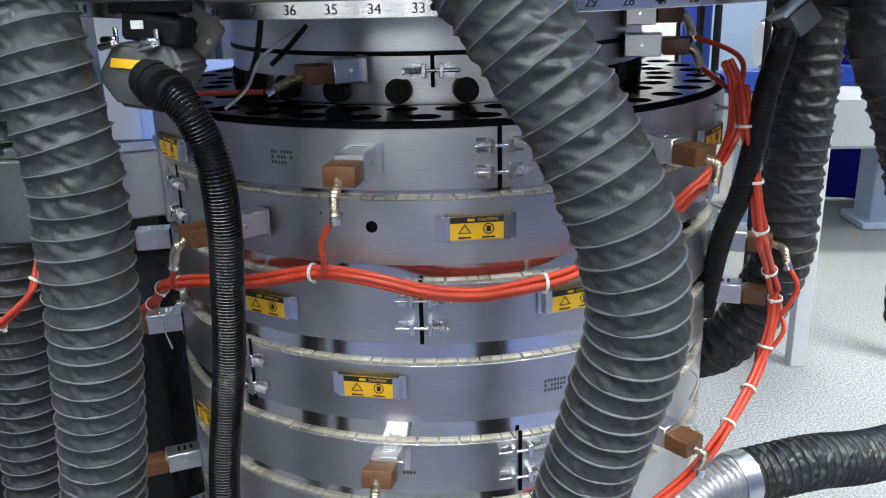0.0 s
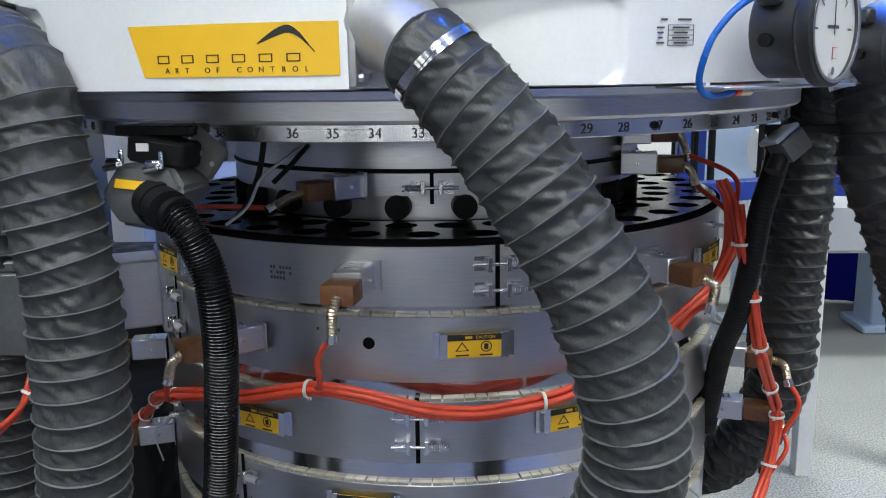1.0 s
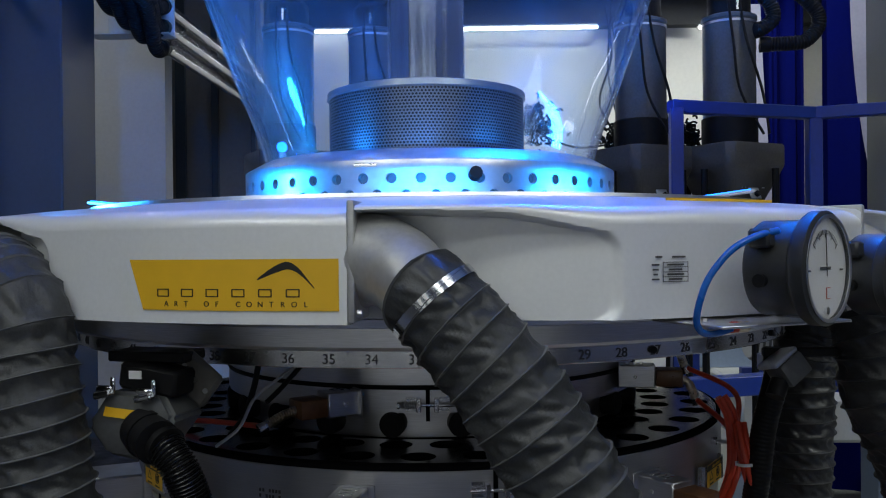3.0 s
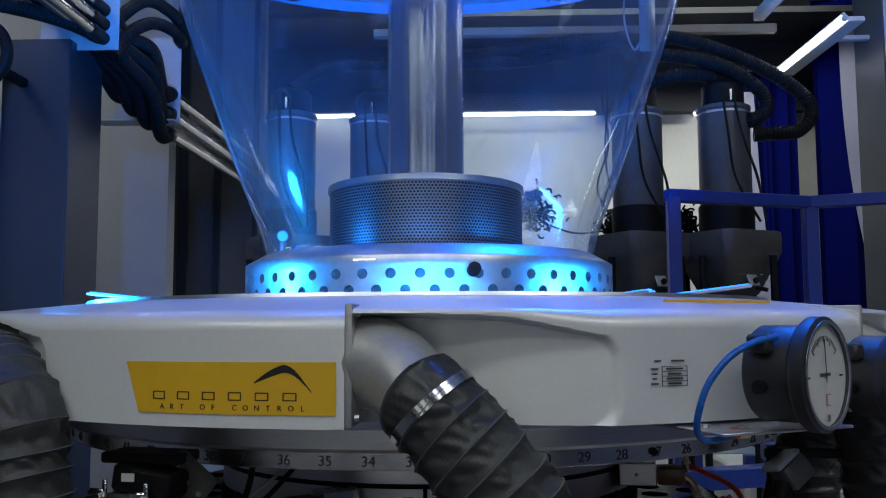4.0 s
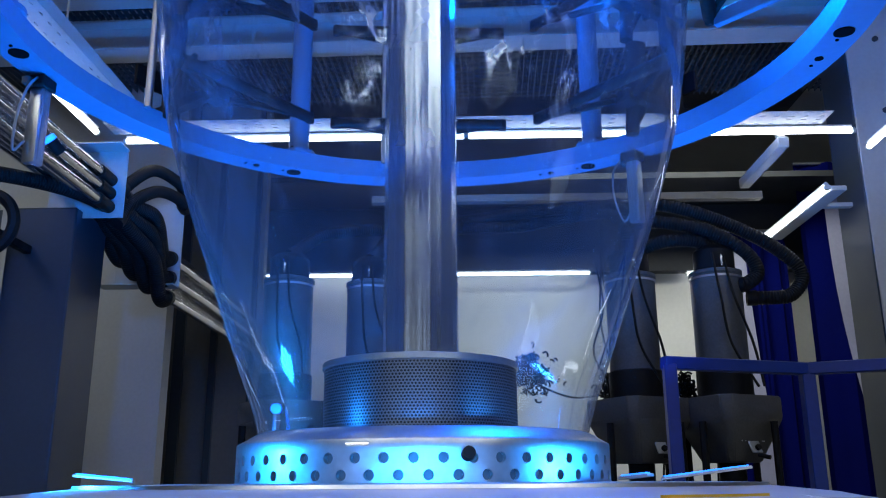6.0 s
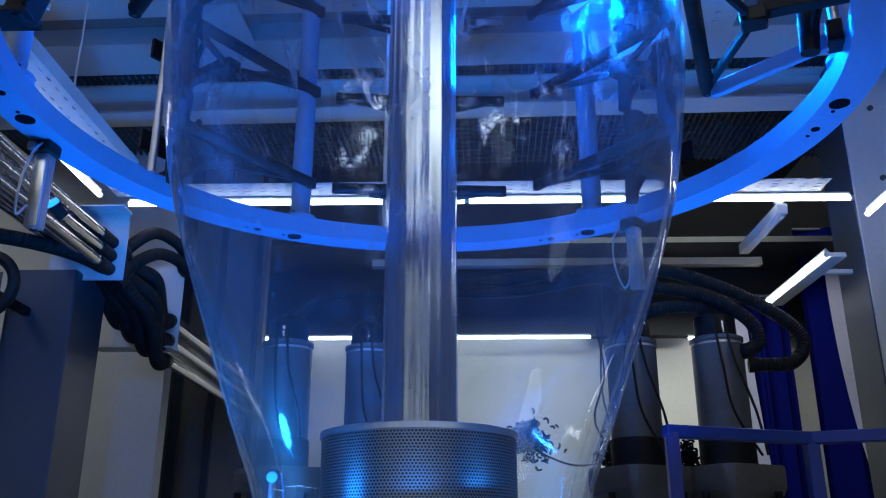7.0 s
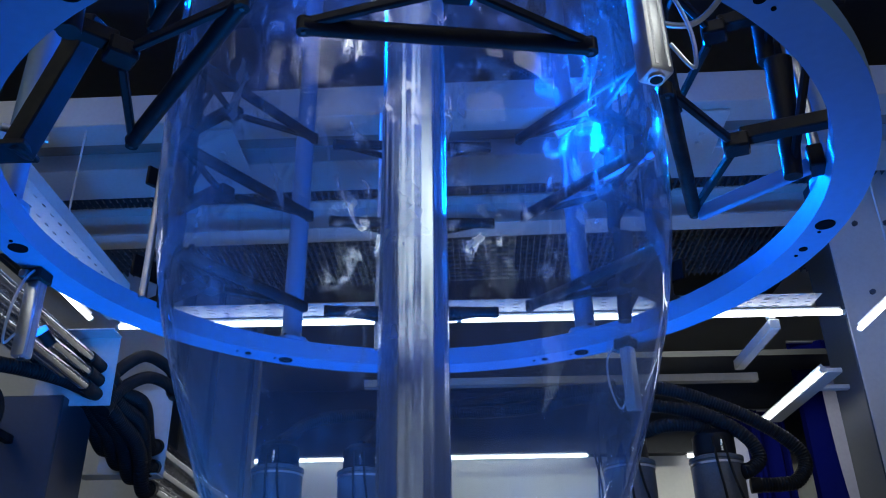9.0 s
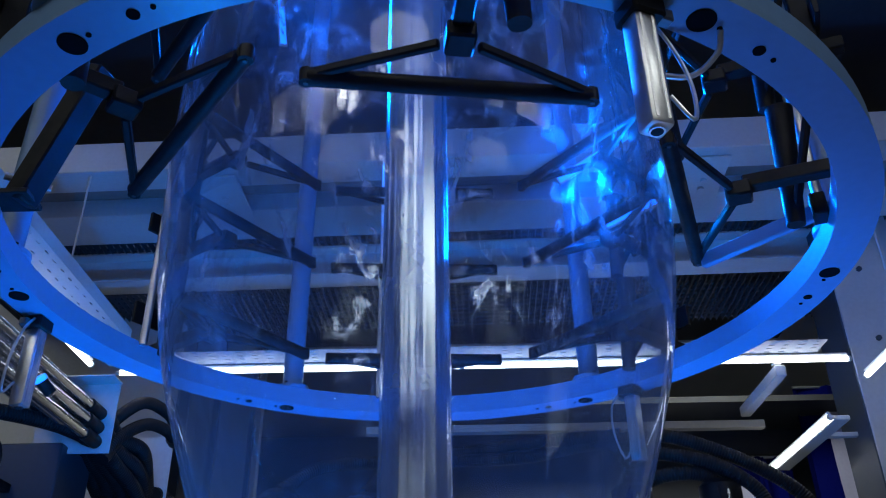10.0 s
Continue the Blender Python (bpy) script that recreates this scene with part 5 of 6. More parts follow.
# ---- cable hood, below the ring ----
def connector_hood():
    m = Matrix.Translation((-0.330, 1.0, 1.458)) @ Matrix.Rotation(radians(-14), 4, "Z")
    t = thing("connector_hood", "grey cast connector hood with steel levers and a yellow tag", "connector", m)
    bm = bmesh.new()
    top = [(-0.036, -0.022, 0.036), (0.034, -0.022, 0.036), (0.034, 0.034, 0.036), (-0.036, 0.034, 0.036)]
    mid = [(-0.054, -0.036, 0.000), (0.056, -0.030, 0.010), (0.056, 0.034, 0.010), (-0.054, 0.034, 0.000)]
    low = [(-0.034, -0.030, -0.034), (0.018, -0.030, -0.040), (0.018, 0.026, -0.040), (-0.034, 0.026, -0.034)]
    rows = [[bm.verts.new(p) for p in q] for q in (top, mid, low)]
    for p, q in zip(rows, rows[1:]):
        for k in range(4):
            bm.faces.new((p[k], q[k], q[(k + 1) % 4], p[(k + 1) % 4]))
    bm.faces.new(rows[0]); bm.faces.new(rows[-1][::-1])
    bmesh.ops.recalc_face_normals(bm, faces=bm.faces)
    bmesh.ops.bevel(bm, geom=bm.edges[:], offset=0.005, segments=3, affect="EDGES")
    part("hood", bm, GREY_HOUSING, t, "grey cast hood")
    part("socket_base", box(0.074, 0.058, 0.030, (0.008, 0.006, 0.052), 0.004, Matrix.Rotation(radians(8), 4, "Y")), BLACK, t, "black socket base")
    part("bracket_plate", box(0.058, 0.010, 0.046, (0, 0, 0), 0.004, Matrix.Translation((0.050, 0.020, 0.048)) @ Matrix.Rotation(radians(38), 4, "Y")), FEEDER, t, "dark cast bracket plate")
    part("mount", box(0.098, 0.05, 0.012, (0.0, 0.02, 0.073), 0.002), BLACK, t, "black mounting bar under the ring")
    for dx, dz in ((0.040, 0.062), (0.052, 0.046), (0.066, 0.034)):
        part("screw", rod((dx, 0.0165, dz), (dx, 0.0135, dz), 0.0032, 10), STEEL, t)
    for x, z in ((-0.034, 0.040), (0.018, 0.038)):
        bm = box(0.022, 0.004, 0.008, (x, -0.030, z), 0.002)
        rod((x - 0.010, -0.033, z - 0.008), (x + 0.008, -0.033, z - 0.004), 0.0042, 10, bm=bm)
        box(0.006, 0.004, 0.020, (x + 0.010, -0.029, z + 0.004), 0.0015, bm=bm)
        part("lever", bm, CHROME, t, "bright locking lever")
    part("tag", box(0.042, 0.001, 0.0105, (0, 0, 0)), YELLOW, t, "small yellow tag", Matrix.Translation((-0.012, -0.0325, 0.014)) @ Matrix.Rotation(radians(-20), 4, "X") @ Matrix.Rotation(radians(4), 4, "Y"))
    part("white_label", box(0.016, 0.001, 0.009, (0.002, -0.0245, 0.056)), DIAL, t, "small white label")
    part("gland", rod((0.006, -0.020, -0.004), (0.040, -0.040, -0.014), 0.025, 20), BLACK, t, "black cable gland")
    part("gland_rim", rod((0.018, -0.027, -0.0075), (0.024, -0.0305, -0.0095), 0.027, 20), BLACK, t)
    return t


connector_hood()

def side_connector():
    m = Matrix.Translation((0.448, 1.14, 1.492)) @ Matrix.Rotation(radians(-35), 4, "Y") @ Matrix.Rotation(radians(20), 4, "Z")
    t = thing("connector_hood", "grey connector housing with a bright lid beside the ring", "connector", m)
    part("hood", box(0.040, 0.036, 0.032, (0, 0, 0), 0.005, seg=2), GREY_HOUSING, t)
    part("lid", box(0.042, 0.038, 0.007, (-0.004, 0, 0.020), 0.002), ALU, t, "bright aluminium lid")
    part("gland", rod((-0.02, 0, -0.004), (-0.04, 0, -0.014), 0.012, 12), BLACK, t)


side_connector()
solid("hanger_bracket", box(0.10, 0.012, 0.012, (0.472, 1.16, 1.512), 0.002), BLACK, "short dark bracket under the adjusting ring", "bracket")

# small leads behind the hood, under the ring
for pts, r, mat in (([(-0.235, 1.14, 1.508), (-0.245, 1.15, 1.47), (-0.262, 1.16, 1.43), (-0.285, 1.17, 1.40)], 0.004, BLACK),
                    ([(-0.20, 1.20, 1.492), (-0.222, 1.17, 1.475), (-0.245, 1.15, 1.455), (-0.262, 1.14, 1.42), (-0.30, 1.15, 1.39)], 0.0022, ALU),
                    ([(-0.19, 1.21, 1.495), (-0.215, 1.18, 1.465), (-0.235, 1.16, 1.445)], 0.0035, BLACK)):
    solid("sensor_lead", sweep(pts, r, 8, 0.006), mat, "thin sensor lead hanging under the ring", "cable")

# ---- pressure gauges on the air ring ----
def gauge(a, r, z, yaw=0.0):
    t = thing("pressure_gauge", "round differential pressure gauge with a white dial and grey case", "gauge", frame_at(a, r, z, yaw) @ Matrix.Scale(0.94, 4), "pressure gauges")
    R = Matrix.Rotation(radians(90), 4, "X")
    # turned parts lie along -y: profile z runs outwards
    part("case", lathe([(0.0, -0.052), (0.048, -0.052), (0.051, -0.048), (0.051, -0.004), (0.057, 0.0), (0.060, 0.004), (0.060, 0.016), (0.056, 0.0185), (0.0535, 0.0185), (0.0535, 0.014), (0, 0.014)], 64), CASE, t, "grey cast case", R)
    part("dial", rod((0, -0.0130, 0), (0, -0.0145, 0), 0.0532, 48), DIAL, t, "white dial")
    part("bezel", lathe([(0.0522, 0.0186), (0.0562, 0.0190), (0.0562, 0.0198), (0.0522, 0.0194)], 64, closed=True), STEEL, t, "bright bezel edge", R)
    part("glass", rod((0, -0.0181, 0), (0, -0.0187, 0), 0.0522, 48), GLASS, t, "clear flat cover")
    for k in range(21):
        b = -50 + 5 * k
        L = 0.008 if k % 5 == 0 else 0.005
        part("tick", box(0.0012 if k % 5 == 0 else 0.0007, 0.0004, L, (0, -0.0150, 0.040 - L / 2), 0, Matrix.Rotation(radians(b), 4, "Y")), INK, t)
    part("needle", box(0.0012, 0.0006, 0.044, (0, -0.0165, 0.014), 0, Matrix.Rotation(radians(-3), 4, "Y")), INK, t, "thin dark needle")
    part("name_bar", box(0.026, 0.0004, 0.0034, (0, -0.0150, 0.000)), INK_SOFT, t, "grey printed bar in place of a name")
    for s in (-1, 1):
        part("text_bar", box(0.008, 0.0004, 0.002, (s * 0.040, -0.0150, -0.002)), INK, t)
    part("red_mark", box(0.010, 0.0005, 0.012, (0.006, -0.0152, -0.026)), RED, t, "small red outlined box")
    part("red_mark_face", box(0.0085, 0.0006, 0.0105, (0.006, -0.0155, -0.026)), DIAL, t)
    part("zero_screw", rod((0, -0.011, -0.044), (0, -0.0175, -0.044), 0.004, 12), CHROME, t)
    part("port", box(0.016, 0.024, 0.020, (-0.050, 0.030, 0.032), 0.003), CASE, t, "square port block")
    part("port", rod((-0.050, 0.030, -0.012), (-0.057, 0.030, -0.012), 0.007, 16), BLACK, t, "round dark port plug")
    return t


gauge(28.1, 0.862, 1.629, 17)
gauge(42.3, 0.838, 1.616, -12)
br = thing("gauge_bracket", "folded bright steel bracket carrying the gauges", "bracket", frame_at(25, 0.765, 1.573))
part("shelf", box(0.17, 0.11, 0.003, (0.035, -0.025, 0), 0.0008), STEEL, br)
part("upright", box(0.003, 0.07, 0.045, (0.085, -0.045, 0.024), 0.0008), STEEL, br)
part("bolt", rod((-0.03, -0.03, -0.006), (-0.03, -0.03, 0.005), 0.004, 6), STEEL, br)
solid("pneumatic_tube", sweep([(0.338, 0.868, 1.666), (0.314, 0.858, 1.661), (0.288, 0.85, 1.648), (0.267, 0.848, 1.624), (0.258, 0.85, 1.601), (0.257, 0.86, 1.580), (0.265, 0.87, 1.568), (0.282, 0.885, 1.565), (0.304, 0.90, 1.569)], 0.0034, 12, 0.004), BLUE_TUBE, "bright blue pneumatic tube looping from the gauge", "tube")
t = thing("tube_fitting", "small red and brass push-in fitting", "fitting", Matrix.Translation((0.308, 0.902, 1.570)))
part("collar", rod((-0.006, -0.003, 0), (0.0, 0, 0), 0.0058, 12), RED, t)
part("body", rod((0, 0, 0), (0.012, 0.005, 0), 0.006, 12), BRASS, t)

# ---- extruder adapter and a control box beside the die ----
ad = thing("extruder_adapter", "dark steel extruder adapter flange bolted to the die", "adapter", frame_at(-66, 0.50, 1.235))
part("block", box(0.09, 0.10, 0.115, (0.0, -0.05, 0), 0.004), STEEL, ad, "machined steel block")
part("flange", box(0.13, 0.022, 0.13, (0.0, -0.01, 0), 0.003), STEEL, ad)
for dx in (-0.038, 0.0, 0.036):
    for dz in (-0.035, 0.0, 0.035):
        part("cap_screw", rod((dx, -0.10, dz), (dx, -0.125, dz), 0.011, 14), BLACK, ad)
part("pipe", rod((0, -0.10, 0), (0, -0.25, 0), 0.045, 28), STEEL, ad, "round adapter pipe")
cb = thing("junction_box", "grey steel junction box on the adapter with bolts", "box", Matrix.Translation((-0.612, 1.175, 1.268)))
part("body", box(0.085, 0.06, 0.12, (0, 0, 0), 0.003), GREY_HOUSING, cb)
part("lid", box(0.07, 0.05, 0.018, (-0.01, 0, 0.068), 0.004), GREY_HOUSING, cb)
for dx in (-0.03, 0.01):
    part("bolt", rod((dx, -0.01, 0.077), (dx, -0.01, 0.086), 0.005, 8), CHROME, cb)
part("drum", rod((-0.04, -0.03, -0.01), (-0.12, -0.05, -0.01), 0.045, 24), STEEL, cb)

# ---- bubble guides on the sizing ring ----
def guide_post(a):
    t = thing("guide_post", "pale painted round post standing on the sizing ring", "post", facing(a, 0.885, 2.675), "guide posts")
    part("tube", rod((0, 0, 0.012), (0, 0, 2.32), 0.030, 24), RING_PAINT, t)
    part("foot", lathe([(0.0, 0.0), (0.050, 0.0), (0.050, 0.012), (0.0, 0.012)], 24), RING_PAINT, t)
    for k in range(4):
        b = radians(45 + 90 * k)
        part("bolt", rod((0.041 * math.cos(b), 0.041 * math.sin(b), 0.012), (0.041 * math.cos(b), 0.041 * math.sin(b), 0.02), 0.005, 6), BLACK, t)


for k in range(6):
    guide_post((-86, -32, 28, 84, 148, 208)[k])


def bubble_guide(place, tie=False):
    """A roller held tangent to the bubble by two slanting links and an arm from the ring."""
    t = thing("bubble_guide", "black roller arm with two slanting links against the film bubble", "guide", place, "bubble guides")
    part("roller", rod((-0.232, 0, 0), (0.232, 0, 0), 0.0155, 18), BLACK, t, "long black roller")
    for s in (-1, 1):
        d = Vector((s * 0.205, 0.092, 0))
        link = box(d.length, 0.014, 0.018, (0, 0, 0), 0.003, Matrix.Translation((s * 0.133, -0.046, 0.004)) @ Matrix.Rotation(math.atan2(0.092, s * 0.205) if s > 0 else math.atan2(-0.092, 0.205), 4, "Z"))
        part("link", link, BLACK, t, "flat slanting link")
        part("pivot", rod((s * 0.233, 0, -0.013), (s * 0.233, 0, 0.013), 0.012, 14), BLACK, t)
        part("pivot_screw", rod((s * 0.233, 0, -0.0155), (s * 0.233, 0, -0.012), 0.0040, 10), CASE, t, "dark screw head")
    part("block", box(0.046, 0.05, 0.034, (0, -0.105, 0.006), 0.004), BLACK, t)
    part("arm", box(0.030, 0.25, 0.030, (0, -0.24, 0.022), 0.003), BLACK, t)
    part("column", box(0.040, 0.040, 0.30, (0, -0.30, 0.10), 0.004), BLACK, t, "square black upright")
    part("cross_plate", box(0.16, 0.012, 0.06, (0.02, -0.325, 0.10), 0.002), BLACK, t)
    part("guide_rod", rod((0.10, -0.255, -0.02), (0.10, -0.255, 0.30), 0.0105, 14), STEEL, t, "bright vertical guide rod")
    if tie:
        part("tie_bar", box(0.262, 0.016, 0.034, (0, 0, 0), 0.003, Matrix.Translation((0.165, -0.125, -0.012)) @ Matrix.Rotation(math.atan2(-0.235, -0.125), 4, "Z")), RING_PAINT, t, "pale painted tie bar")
        part("tie_foot", box(0.05, 0.03, 0.05, (0.10, -0.25, -0.005), 0.003), BLACK, t)
    part("tapered_tube", rod((0.07, -0.20, -0.05), (0.055, -0.22, 0.22), 0.018, 18, 0.028), BLACK, t, "black tapered tube")
    part("brace", rod((0.07, -0.20, -0.04), (-0.05, -0.28, 0.20), 0.009, 8), BLACK, t)
    return t


for k in range(6):
    for z in (2.685, 2.97, 3.24):
        a = (8, 70.5, 130, 184, 235, 309)[k]
        at = Matrix.Translation((-0.412, 1.172, z)) @ Matrix.Rotation(radians(-51), 4, "Z") if k == 5 else facing(a, 0.572, z)
        bubble_guide(at, k == 1 and z < 2.7)


def air_cylinder(a, r, lamp=False):
    t = thing("air_cylinder", "short aluminium profile air cylinder hanging from the sizing ring", "air cylinder", facing(a, r, 2.622), "air cylinders")
    bm = box(0.034, 0.034, 0.195, (0, 0, -0.1125), 0.005, seg=2)
    part("barrel", bm, ALU, t)
    for s in (-1, 1):
        part("groove", box(0.004, 0.0355, 0.18, (s * 0.009, 0, -0.1125)), STEEL, t, "long dark slot in the profile")
    part("end_bore", rod((0, 0, -0.2135), (0, 0, -0.209), 0.008, 16), BLACK, t)
    part("end_ring", lathe([(0.008, -0.0), (0.0105, 0.0), (0.0105, 0.003), (0.008, 0.003)], 20, closed=True), CHROME, t, "", Matrix.Translation((0, 0, -0.2132)))
    part("clamp", box(0.052, 0.050, 0.030, (0.004, 0, -0.015), 0.004), BLACK, t, "black clamp block")
    part("valve", box(0.022, 0.020, 0.020, (0.034, -0.01, -0.020), 0.003), GREY_HOUSING, t)
    part("hose", sweep([(0.02, -0.012, -0.16), (0.05, -0.014, -0.19), (0.068, 0.0, -0.12), (0.06, 0.012, -0.05), (0.03, 0.01, -0.01)], 0.003, 8, 0.006), ALU, t, "thin pale air hose loop")
    if lamp:
        part("lamp_body", rod((-0.06, -0.005, -0.125), (-0.085, 0.01, -0.15), 0.014, 14), BLACK, t)
        part("lamp_face", rod((-0.054, -0.008, -0.120), (-0.061, -0.005, -0.126), 0.016, 14), BLUE_LED, t, "glowing blue lamp")


air_cylinder(-99, 0.896, True)
air_cylinder(22.5, 0.862)
air_cylinder(139, 0.862)
solid("sensor_cable", sweep([polar(31, 0.88, 2.615), polar(31.5, 0.86, 2.59), polar(30, 0.82, 2.57), polar(25, 0.80, 2.58), polar(23, 0.835, 2.60), polar(24, 0.86, 2.61)], 0.0045, 10, 0.006), ALU, "grey sensor cable looping out of a bore", "cable")

# ---- blue led bars on the air ring ----
for a, r, tilt, L in ((76, 0.50, 7, 0.15), (58, 0.41, 6, 0.05), (-78, 0.56, -6, 0.10)):
    t = thing("led_bar", "slim blue led bar glowing on the air ring's cover", "lamp", facing(a, r, 1.7285 + L * 0.055) @ Matrix.Rotation(radians(90 if a > 0 else -90), 4, "Z") @ Matrix.Rotation(radians(tilt), 4, "Y"), "led bars")
    part("housing", box(L, 0.030, 0.005, (0, 0, -0.003), 0.001), ALU, t)
    part("strip", box(L - 0.01, 0.022, 0.002, (0, 0, 0.0005)), BLUE_LED, t, "glowing blue strip")

t = thing("led_spot", "small blue led spot glowing behind the film's foot", "lamp", Matrix.Translation((-0.392, 2.03, 1.722)), "led bars")
part("stem", rod((0, 0, 0), (0, 0, 0.155), 0.008, 12), ALU, t)
part("head", rod((0.004, 0.014, 0.172), (0, -0.004, 0.168), 0.016, 20), BLACK, t, "black lamp head")
part("lens", rod((0, -0.0042, 0.168), (0, -0.010, 0.167), 0.012, 20), BLUE_LED, t, "glowing blue lens")

# ---- bundles of bright tubes, with black hoses between their plates ----
def tube_plate(x0, x1, y, z0, z1, lip):
    t = thing("tube_plate", "folded grey steel plate holding the conveying tubes", "plate", Matrix.Translation(((x0 + x1) / 2, y, (z0 + z1) / 2)))
    w, h = x1 - x0, z1 - z0
    part("plate", box(w, 0.006, h, (0, 0, 0), 0.001), LIGHT_GREY, t)
    part("lip", box(w + 0.05, 0.09, 0.006, (-0.02, -0.045, h / 2 if lip > 0 else -h / 2), 0.001), LIGHT_GREY, t)
    return t


tube_plate(-1.49, -1.205, 3.0, 2.672, 2.935, 1)
tube_plate(-1.42, -1.147, 3.5, 2.516, 2.886, -1)
for i in range(4):
    for j in range(3):
        x, z = -1.455 + 0.066 * i, 2.905 - 0.052 * j - 0.03 * i
        t = thing("conveying_tube", "long bright steel conveying tube with a rubber sleeve", "tube", Matrix.Translation((x, 3.0, z)), "conveying tubes")
        part("pipe", rod((0, -2.2, 0), (0, 0.05, 0), 0.019, 20), PIPE, t)
        part("sleeve", rod((0, -0.12, 0), (0, -0.01, 0), 0.024, 20), BLACK, t, "black rubber sleeve")
        xb, zb = -1.375 + 0.062 * i, 2.81 - 0.085 * j - 0.055 * i
        corrugated("conveying_hose", "black ribbed hose bridging the gap between tube plates",
                   [(x, 3.05, z), (x + 0.03, 3.14, z - 0.05), (x + 0.07, 3.28, z - 0.06 - 0.03 * j), (xb, 3.40, zb - 0.02), (xb, 3.50, zb)], 0.030, BLACK, 0.010, seg=16)
        t = thing("conveying_tube", "long bright steel conveying tube running to the back wall", "tube", Matrix.Translation((xb, 3.5, zb)), "conveying tubes")
        part("pipe", rod((0, -0.04, 0), (0, 1.72, 0), 0.019, 20), PIPE, t)
corrugated("conveying_hose", "black ribbed hose arching over to the plate", [(-1.30, 3.05, 2.70), (-1.26, 3.12, 2.83), (-1.205, 3.25, 2.95), (-1.16, 3.40, 2.96), (-1.14, 3.49, 2.93)], 0.025, BLACK, 0.010, seg=16)
corrugated("conveying_hose", "black ribbed hose arching over to the plate", [(-1.24, 3.03, 2.66), (-1.22, 3.1, 2.76), (-1.18, 3.25, 2.86), (-1.145, 3.40, 2.88), (-1.14, 3.49, 2.86)], 0.025, BLACK, 0.010, seg=16)
corrugated("conveying_hose", "black ribbed hose sagging beneath the bright tubes", [(-1.8, 2.3, 2.72), (-1.6, 2.5, 2.70), (-1.45, 2.7, 2.725), (-1.34, 2.85, 2.73), (-1.27, 2.99, 2.72)], 0.027, BLACK, 0.010, seg=16)
t = thing("hose_reel", "round black cable reel on the side frame", "reel", Matrix.Translation((-1.50, 2.62, 2.54)))
part("rim", lathe([(0.10 + 0.02 * math.cos(k * 0.785), 0.02 * math.sin(k * 0.785)) for k in range(8)], 40, closed=True), BLACK, t, "", Matrix.Rotation(radians(90), 4, "X"))
part("hub", box(0.05, 0.02, 0.05, (0.02, -0.01, 0), 0.006), ALU, t)
part("stalk", box(0.03, 0.40, 0.03, (-0.02, 0.18, 0), 0.003), BLACK, t)

# ---- hoppers with feeders behind the rail ----
def hopper(x, y, mark):
    t = thing("feeder_hopper", "tall grey metal hopper on a black gravimetric feeder", "hopper", Matrix.Translation((x, y, 0)))
    part("cylinder", lathe([(0.098, 2.13), (0.098, 2.50), (0.103, 2.503), (0.103, 2.515), (0.09, 2.52), (0.0, 2.52)], 40), GREY_HOUSING, t, "brushed grey hopper cylinder")
    part("band", lathe([(0.0985, 2.485), (0.1015, 2.485), (0.1015, 2.493), (0.0985, 2.493)], 40, closed=True), STEEL, t)
    part("latch", box(0.010, 0.006, 0.045, (0.0, -0.103, 2.545), 0.002), CHROME, t, "bright toggle latch")
    part("lid", lathe([(0.080, 2.52), (0.080, 2.60), (0.06, 2.62), (0.0, 2.62)], 32), BLACK, t, "black lid")
    part("skirt", lathe([(0.104, 2.0), (0.104, 2.13), (0.098, 2.135)], 32), BLACK, t)
    turn = Matrix.Rotation(radians(28), 4, "Z")
    bm = bmesh.new()
    rows = []
    for hw, cut, z in ((0.150, 0.030, 2.025), (0.152, 0.030, 2.015), (0.152, 0.030, 1.945), (0.140, 0.028, 1.915), (0.082, 0.016, 1.785)):
        c = hw - cut
        rows.append([bm.verts.new((x_, y_, z)) for x_, y_ in ((-c, -hw), (c, -hw), (hw, -c), (hw, c), (c, hw), (-c, hw), (-hw, c), (-hw, -c))])
    for p, q in zip(rows, rows[1:]):
        for k in range(8):
            bm.faces.new((p[k], q[k], q[(k + 1) % 8], p[(k + 1) % 8]))
    bm.faces.new(rows[0]); bm.faces.new(rows[-1][::-1])
    bmesh.ops.recalc_face_normals(bm, faces=bm.faces)
    bmesh.ops.bevel(bm, geom=bm.edges[:], offset=0.004, segments=2, affect="EDGES")
    part("feeder_body", bm, FEEDER, t, "dark tapered feeder housing with cut corners", turn)
    face = turn @ Matrix.Translation((0, -0.114, 1.852)) @ Matrix.Rotation(radians(-24), 4, "X")
    part("window", box(0.052, 0.006, 0.075, (0.0, -0.002, 0), 0.002), ALU, t, "pale sight window", face)
    part("window_catch", rod((0.004, -0.004, -0.02), (0.004, -0.016, -0.02), 0.011, 12), BLACK, t, "", face)
    if mark:
        lettering("A", 0.032, DIAL, t, face @ Matrix.Translation((-0.048, -0.006, 0.016)))
        lettering("2", 0.036, DIAL, t, face @ Matrix.Translation((0.048, -0.006, 0.016)))
    part("outlet", rod((0, 0, 1.70), (0, 0, 1.79), 0.05, 20), BLACK, t)
    part("knob", rod((0.06, -0.13, 1.81), (0.09, -0.16, 1.80), 0.008, 10), BLACK, t)
    for sx in (-1, 1):
        for sy in (-1, 1):
            part("leg", rod((sx * 0.13, sy * 0.12, 0), (sx * 0.13, sy * 0.12, 1.93), 0.014, 8), BLACK, t)
    part("shelf", box(0.34, 0.32, 0.02, (0, 0, 1.69), 0.003), BLACK, t)
    for k in range(2):
        x0 = -0.10 + 0.05 * k
        part("cable", sweep([(x0 * 0.8 + 0.05, -0.085, 2.58), (x0 + 0.08, -0.12, 2.40), (x0 + 0.03 * (k % 2) + 0.1, -0.13, 2.22), (x0 * 0.4 + 0.12, -0.15, 2.05)], 0.005, 8, 0.012), BLACK, t)
    return t


